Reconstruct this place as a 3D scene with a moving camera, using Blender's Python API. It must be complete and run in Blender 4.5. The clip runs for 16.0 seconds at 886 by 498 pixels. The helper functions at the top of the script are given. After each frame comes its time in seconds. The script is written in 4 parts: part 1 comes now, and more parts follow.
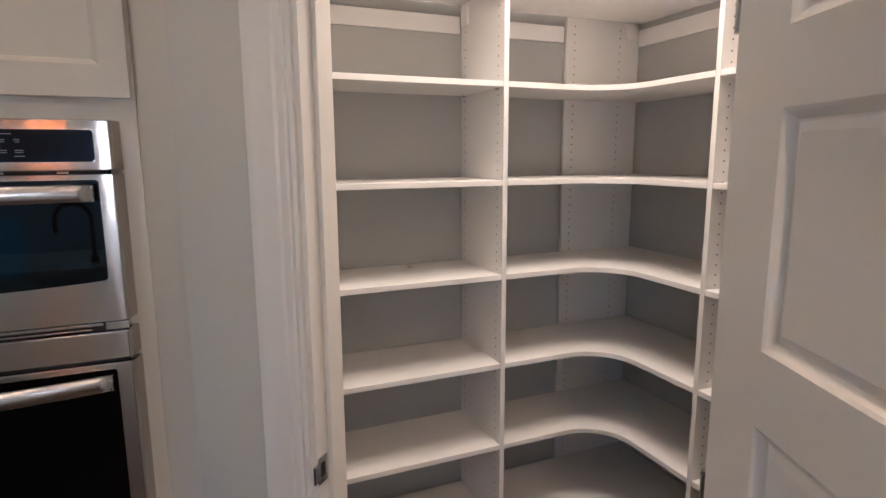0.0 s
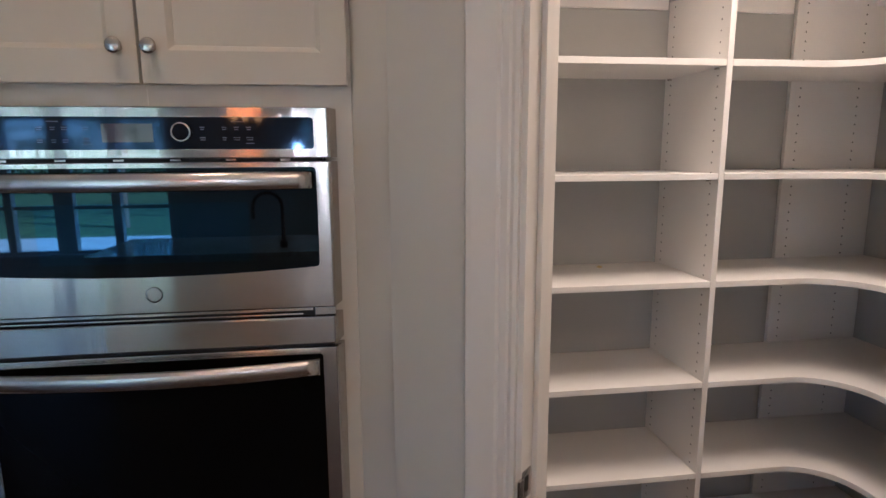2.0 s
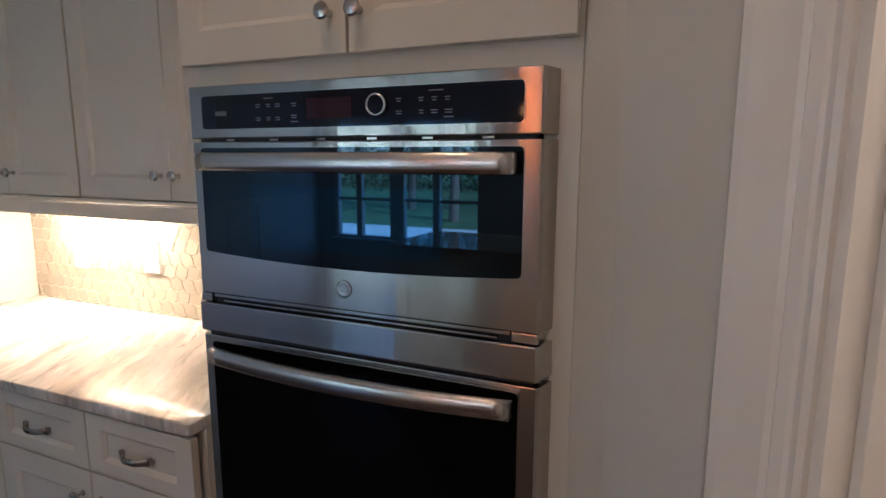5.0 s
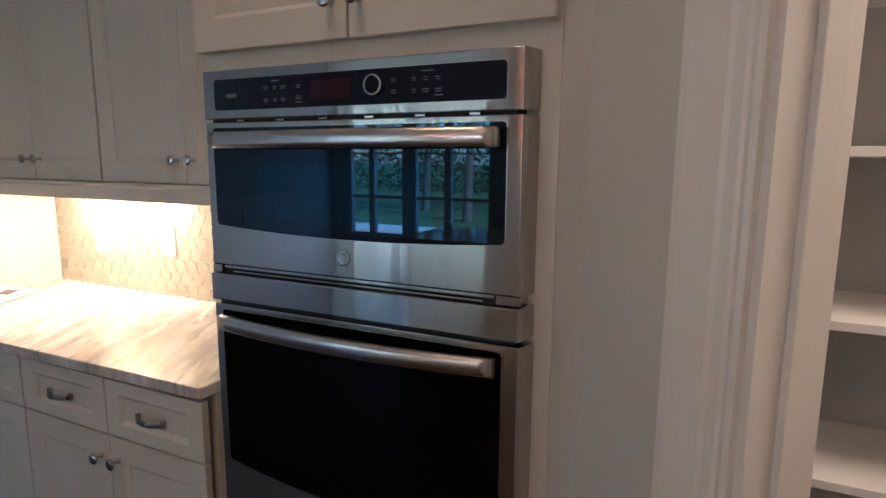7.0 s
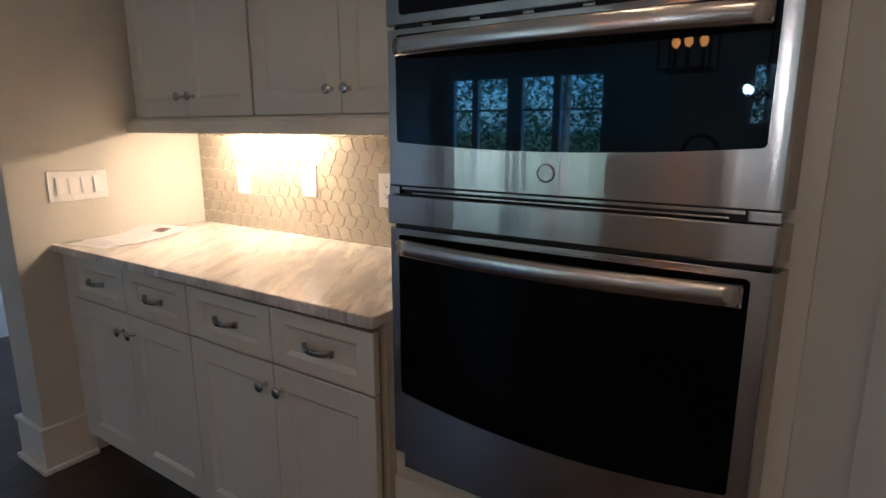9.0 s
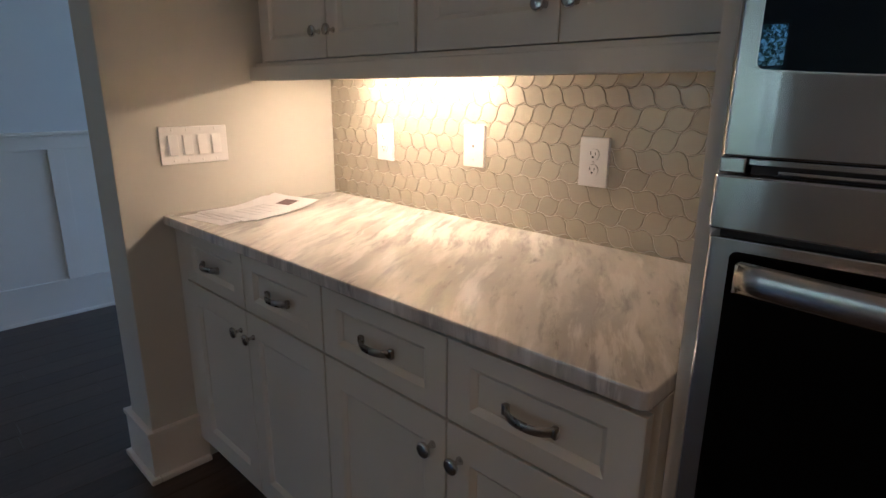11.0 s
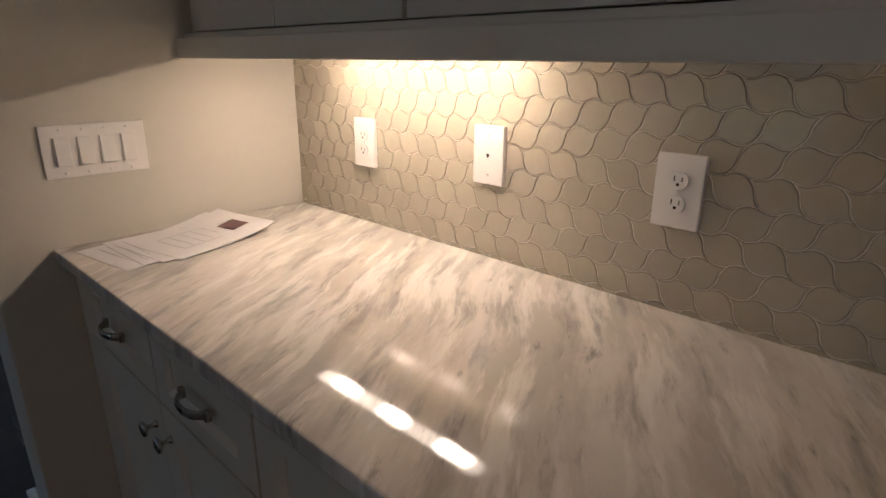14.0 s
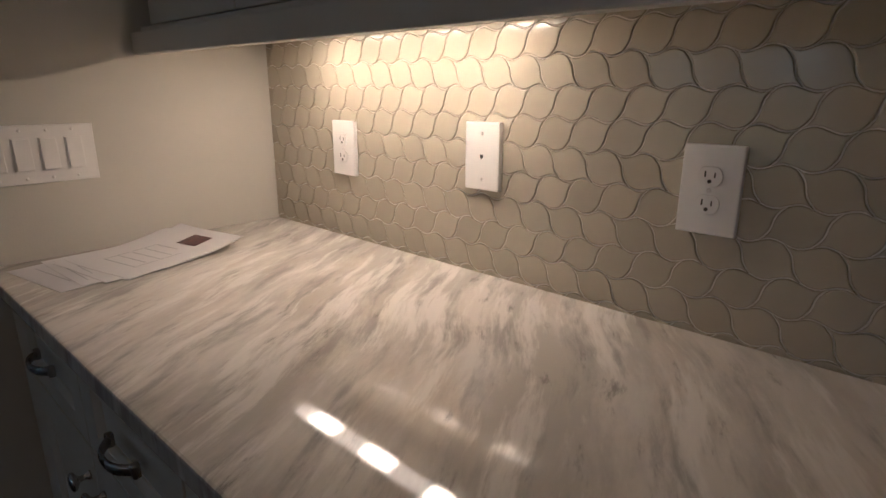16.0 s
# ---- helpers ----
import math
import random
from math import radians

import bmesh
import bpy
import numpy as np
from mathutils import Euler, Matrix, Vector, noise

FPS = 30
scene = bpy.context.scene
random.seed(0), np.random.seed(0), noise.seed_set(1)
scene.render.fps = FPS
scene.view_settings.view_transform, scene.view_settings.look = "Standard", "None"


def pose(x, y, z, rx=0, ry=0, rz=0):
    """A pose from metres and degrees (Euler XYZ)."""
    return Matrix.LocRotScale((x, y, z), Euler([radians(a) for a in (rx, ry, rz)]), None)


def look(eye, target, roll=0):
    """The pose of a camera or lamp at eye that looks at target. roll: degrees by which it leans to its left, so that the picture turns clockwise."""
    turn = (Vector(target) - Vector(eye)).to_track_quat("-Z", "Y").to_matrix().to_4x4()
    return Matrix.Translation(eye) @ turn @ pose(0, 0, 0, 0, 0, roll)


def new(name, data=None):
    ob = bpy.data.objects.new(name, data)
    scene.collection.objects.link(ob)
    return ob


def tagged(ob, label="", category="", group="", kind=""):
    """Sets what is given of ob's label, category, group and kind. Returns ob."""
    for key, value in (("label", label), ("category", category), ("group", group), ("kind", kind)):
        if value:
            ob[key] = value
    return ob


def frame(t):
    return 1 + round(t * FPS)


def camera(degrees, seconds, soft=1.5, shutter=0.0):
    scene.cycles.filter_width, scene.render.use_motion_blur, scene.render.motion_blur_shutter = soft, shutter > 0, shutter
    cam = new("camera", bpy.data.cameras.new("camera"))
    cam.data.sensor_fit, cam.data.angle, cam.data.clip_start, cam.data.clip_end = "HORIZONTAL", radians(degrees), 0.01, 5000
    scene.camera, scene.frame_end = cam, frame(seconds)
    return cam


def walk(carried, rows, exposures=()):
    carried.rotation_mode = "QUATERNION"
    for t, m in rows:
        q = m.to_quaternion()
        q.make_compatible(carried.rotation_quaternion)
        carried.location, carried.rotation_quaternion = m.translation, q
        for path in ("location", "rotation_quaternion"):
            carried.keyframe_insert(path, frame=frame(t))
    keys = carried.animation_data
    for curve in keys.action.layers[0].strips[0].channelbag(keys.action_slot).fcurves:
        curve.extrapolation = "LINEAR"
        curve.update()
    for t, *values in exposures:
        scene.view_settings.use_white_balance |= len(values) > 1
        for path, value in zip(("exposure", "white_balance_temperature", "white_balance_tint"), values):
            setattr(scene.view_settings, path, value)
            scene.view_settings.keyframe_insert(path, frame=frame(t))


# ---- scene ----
cam = camera(76.1, 16.0)
PATH = [
    (0, (0.285, -0.012, 1.59), (1.047, 1.808, 1.263), -0.3),
    (0.5, (0.272, -0.013, 1.589), (1.029, 1.808, 1.258), -0.4),
    (1, (0.257, -0.016, 1.589), (1.012, 1.808, 1.267), -0.4),
    (1.5, (0.228, 0.022, 1.577), (0.852, 1.894, 1.252), -0.5),
    (2, (0.182, 0.131, 1.572), (0.447, 2.085, 1.234), -0.3),
    (2.5, (0.246, 0.22, 1.581), (0.153, 2.186, 1.224), -0.1),
    (3, (0.322, 0.306, 1.566), (-0.135, 2.224, 1.231), -0.4),
    (3.5, (0.285, 0.395, 1.563), (-0.334, 2.269, 1.237), -0.3),
    (4, (0.294, 0.469, 1.544), (-0.411, 2.313, 1.219), -0.2),
    (6.5, (0.395, 0.5, 1.498), (-0.44, 2.291, 1.185), 0.5),
    (7, (0.41, 0.434, 1.474), (-0.435, 2.22, 1.163), 0.4),
    (7.5, (0.419, 0.416, 1.451), (-0.45, 2.19, 1.14), 0.1),
    (8, (0.37, 0.412, 1.413), (-0.551, 2.159, 1.1), 0.0),
    (8.5, (0.275, 0.414, 1.375), (-0.742, 2.099, 1.018), -0.2),
    (9, (0.153, 0.414, 1.354), (-0.938, 2.036, 0.932), -0.1),
    (9.5, (-0.001, 0.469, 1.354), (-1.214, 1.998, 0.917), 0.0),
    (10, (-0.158, 0.541, 1.34), (-1.491, 1.966, 0.903), 0.2),
    (12.5, (-0.683, 0.863, 1.254), (-1.997, 2.231, 0.621), 0.3),
    (13, (-0.733, 0.878, 1.285), (-2.045, 2.249, 0.654), 0.6),
    (13.5, (-0.781, 0.955, 1.313), (-2.09, 2.326, 0.677), 0.4),
    (14, (-0.808, 1.068, 1.331), (-2.112, 2.447, 0.7), 0.5),
    (14.5, (-0.823, 1.14, 1.303), (-2.125, 2.523, 0.675), 0.5),
    (15, (-0.861, 1.18, 1.276), (-2.159, 2.568, 0.651), 0.5),
    (15.5, (-0.885, 1.188, 1.264), (-2.186, 2.587, 0.674), 0.3),
    (16, (-0.901, 1.185, 1.263), (-2.21, 2.595, 0.716), 0.2),
]
EXPOSURES = [(0.0, 4.26, 4560, 13), (1.0, 4.26, 4560, 13), (1.5, 4.18, 4580, 14), (2.0, 4.05, 4640, 15), (2.5, 4.1, 4800, 16), (3.0, 4.05, 4800, 17), (4.0, 3.88, 4720, 17), (7.0, 3.75, 4760, 16), (8.0, 3.6, 4820, 15), (9.0, 3.26, 4860, 14), (10.0, 2.95, 4850, 14), (12.5, 2.68, 4740, 15), (13.5, 2.42, 4700, 14), (14.0, 2.12, 4680, 14), (15.0, 1.76, 4640, 14), (16.0, 1.52, 4540, 14)]
walk(cam, [(t, look(eye, target, roll)) for t, eye, target, roll in PATH], EXPOSURES)

# ---- world, sun, large lights ----
world = bpy.data.worlds.new("sky")
scene.world = world
world.use_nodes = True
wn = world.node_tree.nodes
sky = wn.new("ShaderNodeTexSky")
sky.sky_type = "NISHITA"
sky.sun_disc = False
sky.sun_elevation = radians(32)
sky.sun_rotation = radians(70)
world.node_tree.links.new(sky.outputs[0], wn["Background"].inputs[0])
wn["Background"].inputs[1].default_value = 0.12
sun = new("sun", bpy.data.lights.new("sun", "SUN"))
sun.data.energy = 5.0
sun.data.angle = radians(0.5)
sun.data.color = (1.0, 0.94, 0.85)
sun.matrix_world = look((30, 14, 20), (0, 0, 0))
CEIL = 2.74


def area(name, at, target, sx, sy, watts, colour, spread=180):
    ob = new(name, bpy.data.lights.new(name, "AREA"))
    ob.data.shape = "RECTANGLE"
    ob.data.size, ob.data.size_y = sx, sy
    ob.data.energy, ob.data.color, ob.data.spread = watts, colour, radians(spread)
    ob.matrix_world = look(at, target)
    return ob


DAY = (0.70, 0.90, 1.0)
WARM = (1.0, 0.59, 0.27)
# Added fill for the far wall, standing in for daylight from an unseen opening.
area("passage_daylight_fill", (-3.3, 4.9, 1.6), (-3.6, 0, 1.2), 1.2, 1.5, 2.1, DAY)
# Unseen lamps: knob shadows place first and third, second and fourth are added fill.
CANS = [(-0.33, 0.88), (0.45, -0.50), (-1.22, 0.80), (-0.75, -1.9)]
CAN_WATTS = [0.22, 0.80, 0.02, 0.2]
for (cx, cy), cw in zip(CANS, CAN_WATTS):
    area("can_glow", (cx, cy, CEIL - 0.012), (cx, cy, 0), 0.08, 0.08, cw, WARM, 150)
# Broad soft fill added over the shelves; no pantry lamp is in view.
area("pantry_fill", (1.25, 1.25, CEIL - 0.06), (1.25, 1.25, 0), 0.6, 0.6, 1.68, (1.0, 0.67, 0.38))


# ---- materials ----
def material(name, colour, rough=0.5, metal=0.0, vary=0.06, scale=6.0, bump=0.0, bump_scale=200.0, spec=0.5, stretch=(1, 1, 1), island=False, coat=0.0):
    m = bpy.data.materials.new(name)
    m.use_nodes = True
    n, l = m.node_tree.nodes, m.node_tree.links
    b = n["Principled BSDF"]
    b.inputs["Roughness"].default_value = rough
    b.inputs["Metallic"].default_value = metal
    b.inputs["Specular IOR Level"].default_value = spec
    b.inputs["Coat Weight"].default_value = coat
    tc = n.new("ShaderNodeTexCoord")
    mp = n.new("ShaderNodeMapping")
    mp.inputs["Scale"].default_value = stretch
    l.new(tc.outputs["Object"], mp.inputs[0])
    no = n.new("ShaderNodeTexNoise")
    no.inputs["Scale"].default_value = scale
    no.inputs["Detail"].default_value = 5
    l.new(mp.outputs[0], no.inputs[0])
    ramp = n.new("ShaderNodeMapRange")
    ramp.inputs[1].default_value, ramp.inputs[2].default_value = 0.3, 0.7
    ramp.inputs[3].default_value, ramp.inputs[4].default_value = 1 - vary, 1 + vary
    l.new(no.outputs[0], ramp.inputs[0])
    mul = n.new("ShaderNodeVectorMath")
    mul.operation = "SCALE"
    mul.inputs[0].default_value = colour
    l.new(ramp.outputs[0], mul.inputs["Scale"])
    l.new(mul.outputs[0], b.inputs["Base Color"])
    r2 = n.new("ShaderNodeMapRange")
    r2.inputs[3].default_value, r2.inputs[4].default_value = rough * 0.85, rough * 1.2
    l.new(no.outputs[0], r2.inputs[0])
    l.new(r2.outputs[0], b.inputs["Roughness"])
    if bump:
        fine = n.new("ShaderNodeTexNoise")
        fine.inputs["Scale"].default_value = bump_scale
        fine.inputs["Detail"].default_value = 3
        l.new(mp.outputs[0], fine.inputs[0])
        bp = n.new("ShaderNodeBump")
        bp.inputs["Strength"].default_value = bump
        bp.inputs["Distance"].default_value = 0.001
        l.new(fine.outputs[0], bp.inputs["Height"])
        l.new(bp.outputs[0], b.inputs["Normal"])
    return m


def glow(name, colour, strength):
    m = bpy.data.materials.new(name)
    m.use_nodes = True
    b = m.node_tree.nodes["Principled BSDF"]
    b.inputs["Base Color"].default_value = (0.8, 0.8, 0.8, 1)
    b.inputs["Emission Color"].default_value = (*colour, 1)
    b.inputs["Emission Strength"].default_value = strength
    return m


WALL = material("greige_wall_paint", (0.575, 0.55, 0.485), 0.6, vary=0.03, scale=1.5, bump=0.25, bump_scale=260)
PANTRYWALL = material("grey_pantry_paint", (0.425, 0.42, 0.395), 0.65, vary=0.05, scale=2.0, bump=0.3, bump_scale=220)
FARWALL = material("pale_room_paint", (0.62, 0.64, 0.66), 0.6, vary=0.03, scale=1.2, bump=0.2)
CEILM = material("ceiling_paint", (0.78, 0.77, 0.75), 0.8, vary=0.02, bump=0.2)
TRIM = material("white_trim_paint", (0.765, 0.725, 0.66), 0.32, vary=0.02, scale=3, bump=0.06, bump_scale=120)
CAB = material("cream_cabinet_paint", (0.62, 0.58, 0.495), 0.34, vary=0.025, scale=4, bump=0.07, bump_scale=150)
MELA = material("white_melamine", (0.80, 0.775, 0.74), 0.38, vary=0.02, scale=5, bump=0.05, bump_scale=300)
NICKEL = material("satin_nickel", (0.56, 0.54, 0.51), 0.22, metal=1.0, vary=0.05, scale=30)
PULLM = material("dark_nickel_pull", (0.36, 0.325, 0.285), 0.27, metal=1.0, vary=0.08, scale=30)
DARK = material("dark_gap", (0.012, 0.012, 0.012), 0.6)
PLATE = material("white_plastic_plate", (0.82, 0.80, 0.78), 0.3, vary=0.01)
HOLE = material("dark_hole", (0.02, 0.018, 0.016), 0.7)
PEG = material("peg_hole_shadow", (0.05, 0.045, 0.04), 0.7)
GROUT = material("pale_beige_grout", (0.74, 0.70, 0.61), 0.5, vary=0.06, scale=30, bump=0.3, bump_scale=400)
PAPER = material("white_paper", (0.66, 0.64, 0.65), 0.7, vary=0.015)
INK = material("grey_print", (0.45, 0.44, 0.46), 0.7)
PHOTO = material("dark_red_photo", (0.09, 0.035, 0.035), 0.5, vary=0.5, scale=90)
# Specular tints put the blue of the reflected daylight into the oven glasses.
BLACKGLASS = material("black_oven_glass", (0.006, 0.006, 0.007), 0.02, vary=0.0, spec=0.5)
BLACKGLASS.node_tree.nodes["Principled BSDF"].inputs["Specular Tint"].default_value = (0.42, 0.72, 1.0, 1)
INNERGLASS = material("blue_tinted_inner_glass", (0.004, 0.010, 0.020), 0.02, vary=0.0, spec=0.65)
INNERGLASS.node_tree.nodes["Principled BSDF"].inputs["Specular Tint"].default_value = (0.28, 0.62, 1.0, 1)
CTRLGLASS = material("black_control_glass", (0.012, 0.012, 0.013), 0.05, vary=0.0, spec=0.5)
CTRLGLASS.node_tree.nodes["Principled BSDF"].inputs["Specular Tint"].default_value = (0.28, 0.52, 1.0, 1)
PRINT = material("grey_control_print", (0.20, 0.195, 0.20), 0.5)
DISPLAY = glow("dim_red_display", (0.12, 0.01, 0.03), 0.004)
DISPLAY.node_tree.nodes["Principled BSDF"].inputs["Base Color"].default_value = (0.01, 0.004, 0.006, 1)
DISPLAY.node_tree.nodes["Principled BSDF"].inputs["Roughness"].default_value = 0.06
LED = glow("led_lens", (1.0, 0.64, 0.32), 31.5)
LEDBAR = glow("led_bar_diffuser", (1.0, 0.68, 0.37), 2.64)
BULB = glow("pendant_bulb", (1.0, 0.22, 0.03), 2.6)
WHITEBULB = glow("white_bulb", (1.0, 0.80, 0.60), 14.0)
BRONZE = material("dark_bronze", (0.05, 0.04, 0.035), 0.4, metal=1.0)
STEEL = material("brushed_stainless_steel", (0.47, 0.445, 0.425), 0.145, metal=1.0, vary=0.012, scale=4)
HANDLE = material("brushed_steel_handle", (0.56, 0.53, 0.50), 0.24, metal=1.0, vary=0.04, scale=4, stretch=(1, 60, 60))
for m_ in (STEEL,):
    b_ = m_.node_tree.nodes["Principled BSDF"]
    b_.inputs["Anisotropic"].default_value = 1.0
    b_.inputs["Anisotropic Rotation"].default_value = 0.25
    tg = m_.node_tree.nodes.new("ShaderNodeTangent")
    tg.direction_type, tg.axis = "RADIAL", "Z"
    m_.node_tree.links.new(tg.outputs[0], b_.inputs["Tangent"])
    wv = m_.node_tree.nodes.new("ShaderNodeTexNoise")
    wv.inputs["Scale"].default_value = 1.0
    wv.inputs["Detail"].default_value = 1.0
    tc_ = m_.node_tree.nodes.new("ShaderNodeTexCoord")
    wm = m_.node_tree.nodes.new("ShaderNodeMapping")
    wm.inputs["Scale"].default_value = (34.0, 6.0, 1.0)
    m_.node_tree.links.new(tc_.outputs["Object"], wm.inputs[0])
    m_.node_tree.links.new(wm.outputs[0], wv.inputs[0])
    bw = m_.node_tree.nodes.new("ShaderNodeBump")
    bw.inputs["Strength"].default_value = 0.34
    bw.inputs["Distance"].default_value = 0.0012
    m_.node_tree.links.new(wv.outputs[0], bw.inputs["Height"])
    m_.node_tree.links.new(bw.outputs[0], b_.inputs["Normal"])


def stone():
    m = material("veined_quartzite", (0.7, 0.68, 0.66), 0.05, vary=0.0, coat=0.0)
    n, l = m.node_tree.nodes, m.node_tree.links
    b = n["Principled BSDF"]
    tc = n.new("ShaderNodeTexCoord")
    mp = n.new("ShaderNodeMapping")
    mp.inputs["Rotation"].default_value = (0, 0, radians(-VEIN))
    l.new(tc.outputs["Object"], mp.inputs[0])
    wob = n.new("ShaderNodeTexNoise")
    wob.inputs["Scale"].default_value = 2.2
    wob.inputs["Detail"].default_value = 3
    l.new(mp.outputs[0], wob.inputs[0])
    ad = n.new("ShaderNodeVectorMath")
    ad.operation = "MULTIPLY_ADD"
    ad.inputs[1].default_value = (0.05, 0.09, 0)
    l.new(wob.outputs["Color"], ad.inputs[0])
    l.new(mp.outputs[0], ad.inputs[2])

    def veins(sx, sy, sc, det, lo, hi, rough=0.6):
        st = n.new("ShaderNodeMapping")
        st.inputs["Scale"].default_value = (sx, sy, 1)
        l.new(ad.outputs[0], st.inputs[0])
        no = n.new("ShaderNodeTexNoise")
        no.inputs["Scale"].default_value = sc
        no.inputs["Detail"].default_value = det
        no.inputs["Roughness"].default_value = rough
        l.new(st.outputs[0], no.inputs[0])
        mr = n.new("ShaderNodeMapRange")
        mr.interpolation_type = "SMOOTHSTEP"
        mr.inputs[1].default_value, mr.inputs[2].default_value = lo, hi
        l.new(no.outputs[0], mr.inputs[0])
        return mr.outputs[0]

    def mix(a, colour, fac, amount):
        mul = n.new("ShaderNodeMath")
        mul.operation = "MULTIPLY"
        mul.inputs[1].default_value = amount
        l.new(fac, mul.inputs[0])
        mx = n.new("ShaderNodeMix")
        mx.data_type = "RGBA"
        l.new(mul.outputs[0], mx.inputs[0])
        if a is None:
            mx.inputs[6].default_value = (0.66, 0.62, 0.57, 1)
        else:
            l.new(a, mx.inputs[6])
        mx.inputs[7].default_value = (*colour, 1)
        return mx.outputs[2]

    c = mix(None, (0.43, 0.405, 0.37), veins(1, 3.6, 2.6, 7, 0.40, 0.60, 0.62), 0.75)
    c = mix(c, (0.50, 0.42, 0.34), veins(1, 5, 2.0, 5, 0.48, 0.66), 0.35)
    c = mix(c, (0.25, 0.24, 0.23), veins(1, 5.5, 4.2, 8, 0.49, 0.68, 0.64), 0.62)
    c = mix(c, (0.11, 0.105, 0.10), veins(1, 4.0, 9.0, 8, 0.58, 0.74, 0.68), 0.6)
    c = mix(c, (0.80, 0.765, 0.715), veins(1, 7, 4.0, 8, 0.50, 0.64, 0.66), 0.65)
    l.new(c, b.inputs["Base Color"])
    return m


VEIN = 120.0
STONE = stone()


def tile_glaze():
    m = material("glossy_beige_glaze", (0.465, 0.42, 0.325), 0.11, vary=0.05, scale=9, bump=0.10, bump_scale=30)
    n, l = m.node_tree.nodes, m.node_tree.links
    oi = n.new("ShaderNodeObjectInfo")
    mr = n.new("ShaderNodeMapRange")
    mr.inputs[3].default_value, mr.inputs[4].default_value = 0.94, 1.06
    l.new(oi.outputs["Random"], mr.inputs[0])
    mul = n.new("ShaderNodeVectorMath")
    mul.operation = "SCALE"
    old = [k for k in l if k.to_socket.name == "Base Color"][0].from_socket
    l.new(old, mul.inputs[0])
    l.new(mr.outputs[0], mul.inputs["Scale"])
    l.new(mul.outputs[0], n["Principled BSDF"].inputs["Base Color"])
    return m


GLAZE = tile_glaze()


def wood():
    m = material("dark_walnut_floor", (0.045, 0.028, 0.02), 0.33, vary=0.35, scale=5, stretch=(9, 1, 1), bump=0.2, bump_scale=60)
    n, l = m.node_tree.nodes, m.node_tree.links
    oi = n.new("ShaderNodeObjectInfo")
    mr = n.new("ShaderNodeMapRange")
    mr.inputs[3].default_value, mr.inputs[4].default_value = 0.7, 1.35
    l.new(oi.outputs["Random"], mr.inputs[0])
    mul = n.new("ShaderNodeVectorMath")
    mul.operation = "SCALE"
    old = [k for k in l if k.to_socket.name == "Base Color"][0].from_socket
    l.new(old, mul.inputs[0])
    l.new(mr.outputs[0], mul.inputs["Scale"])
    l.new(mul.outputs[0], n["Principled BSDF"].inputs["Base Color"])
    return m


WOOD = wood()
GRASS = material("lawn", (0.06, 0.10, 0.03), 0.9, vary=0.4, scale=2.0)
LEAF = material("foliage", (0.08, 0.12, 0.05), 0.7, vary=0.5, scale=8.0)
BARK = material("bark", (0.10, 0.08, 0.06), 0.9, vary=0.3, scale=12)


# ---- building blocks ----
def link(name, bm, mat, smooth=False):
    me = bpy.data.meshes.new(name)
    bm.to_mesh(me)
    bm.free()
    me.materials.append(mat)
    if smooth:
        for p in me.polygons:
            p.use_smooth = True
    return new(name, me)


def part(name, bm, mat, parent, label="", smooth=False):
    ob = link(name, bm, mat, smooth)
    ob.parent = parent
    if parent.type == "EMPTY":
        ob.matrix_parent_inverse = Matrix.Translation(-parent.location)
    return tagged(ob, label)


def thing(name, at, label, category, group=""):
    ob = new(name)
    ob.location = at
    ob.empty_display_size = 0.1
    return tagged(ob, label, category, group)


def structure(name, bm, mat, label=""):
    return tagged(link(name, bm, mat), label, kind="structure")


def cube(x0, x1, y0, y1, z0, z1, bevel=0.0, bm=None):
    b = bmesh.new()
    bmesh.ops.create_cube(b, size=1)
    for v in b.verts:
        v.co = Vector(((x0 + x1) / 2 + v.co.x * (x1 - x0), (y0 + y1) / 2 + v.co.y * (y1 - y0), (z0 + z1) / 2 + v.co.z * (z1 - z0)))
    if bevel:
        bmesh.ops.bevel(b, geom=list(b.edges), offset=bevel, segments=2, affect="EDGES", profile=0.6)
    if bm is None:
        return b
    return join(bm, b)


def join(bm, b):
    me = bpy.data.meshes.new("join")
    b.to_mesh(me)
    b.free()
    bm.from_mesh(me)
    bpy.data.meshes.remove(me)
    return bm


def prism(outline, z0, z1, bevel=0.0, axis="z"):
    """A slab from a plan outline; axis 'y' sets the outline in x and z, from y = z0 to z1."""
    b = bmesh.new()
    vs = [b.verts.new((p[0], p[1], z0) if axis == "z" else (p[0], z0, p[1])) for p in outline]
    f = b.faces.new(vs)
    r = bmesh.ops.extrude_face_region(b, geom=[f])
    up = [v for v in r["geom"] if isinstance(v, bmesh.types.BMVert)]
    bmesh.ops.translate(b, verts=up, vec=(0, 0, z1 - z0) if axis == "z" else (0, z1 - z0, 0))
    bmesh.ops.recalc_face_normals(b, faces=b.faces)
    if bevel:
        bmesh.ops.bevel(b, geom=list(b.edges), offset=bevel, segments=2, affect="EDGES", profile=0.6)
    return b


def cyl(a, c, r, r2=None, seg=20, bm=None):
    a, c = Vector(a), Vector(c)
    b = bmesh.new()
    bmesh.ops.create_cone(b, cap_ends=True, segments=seg, radius1=r, radius2=r if r2 is None else r2, depth=(c - a).length)
    b.transform(Matrix.Translation((a + c) / 2) @ (c - a).to_track_quat("Z", "Y").to_matrix().to_4x4())
    return b if bm is None else join(bm, b)


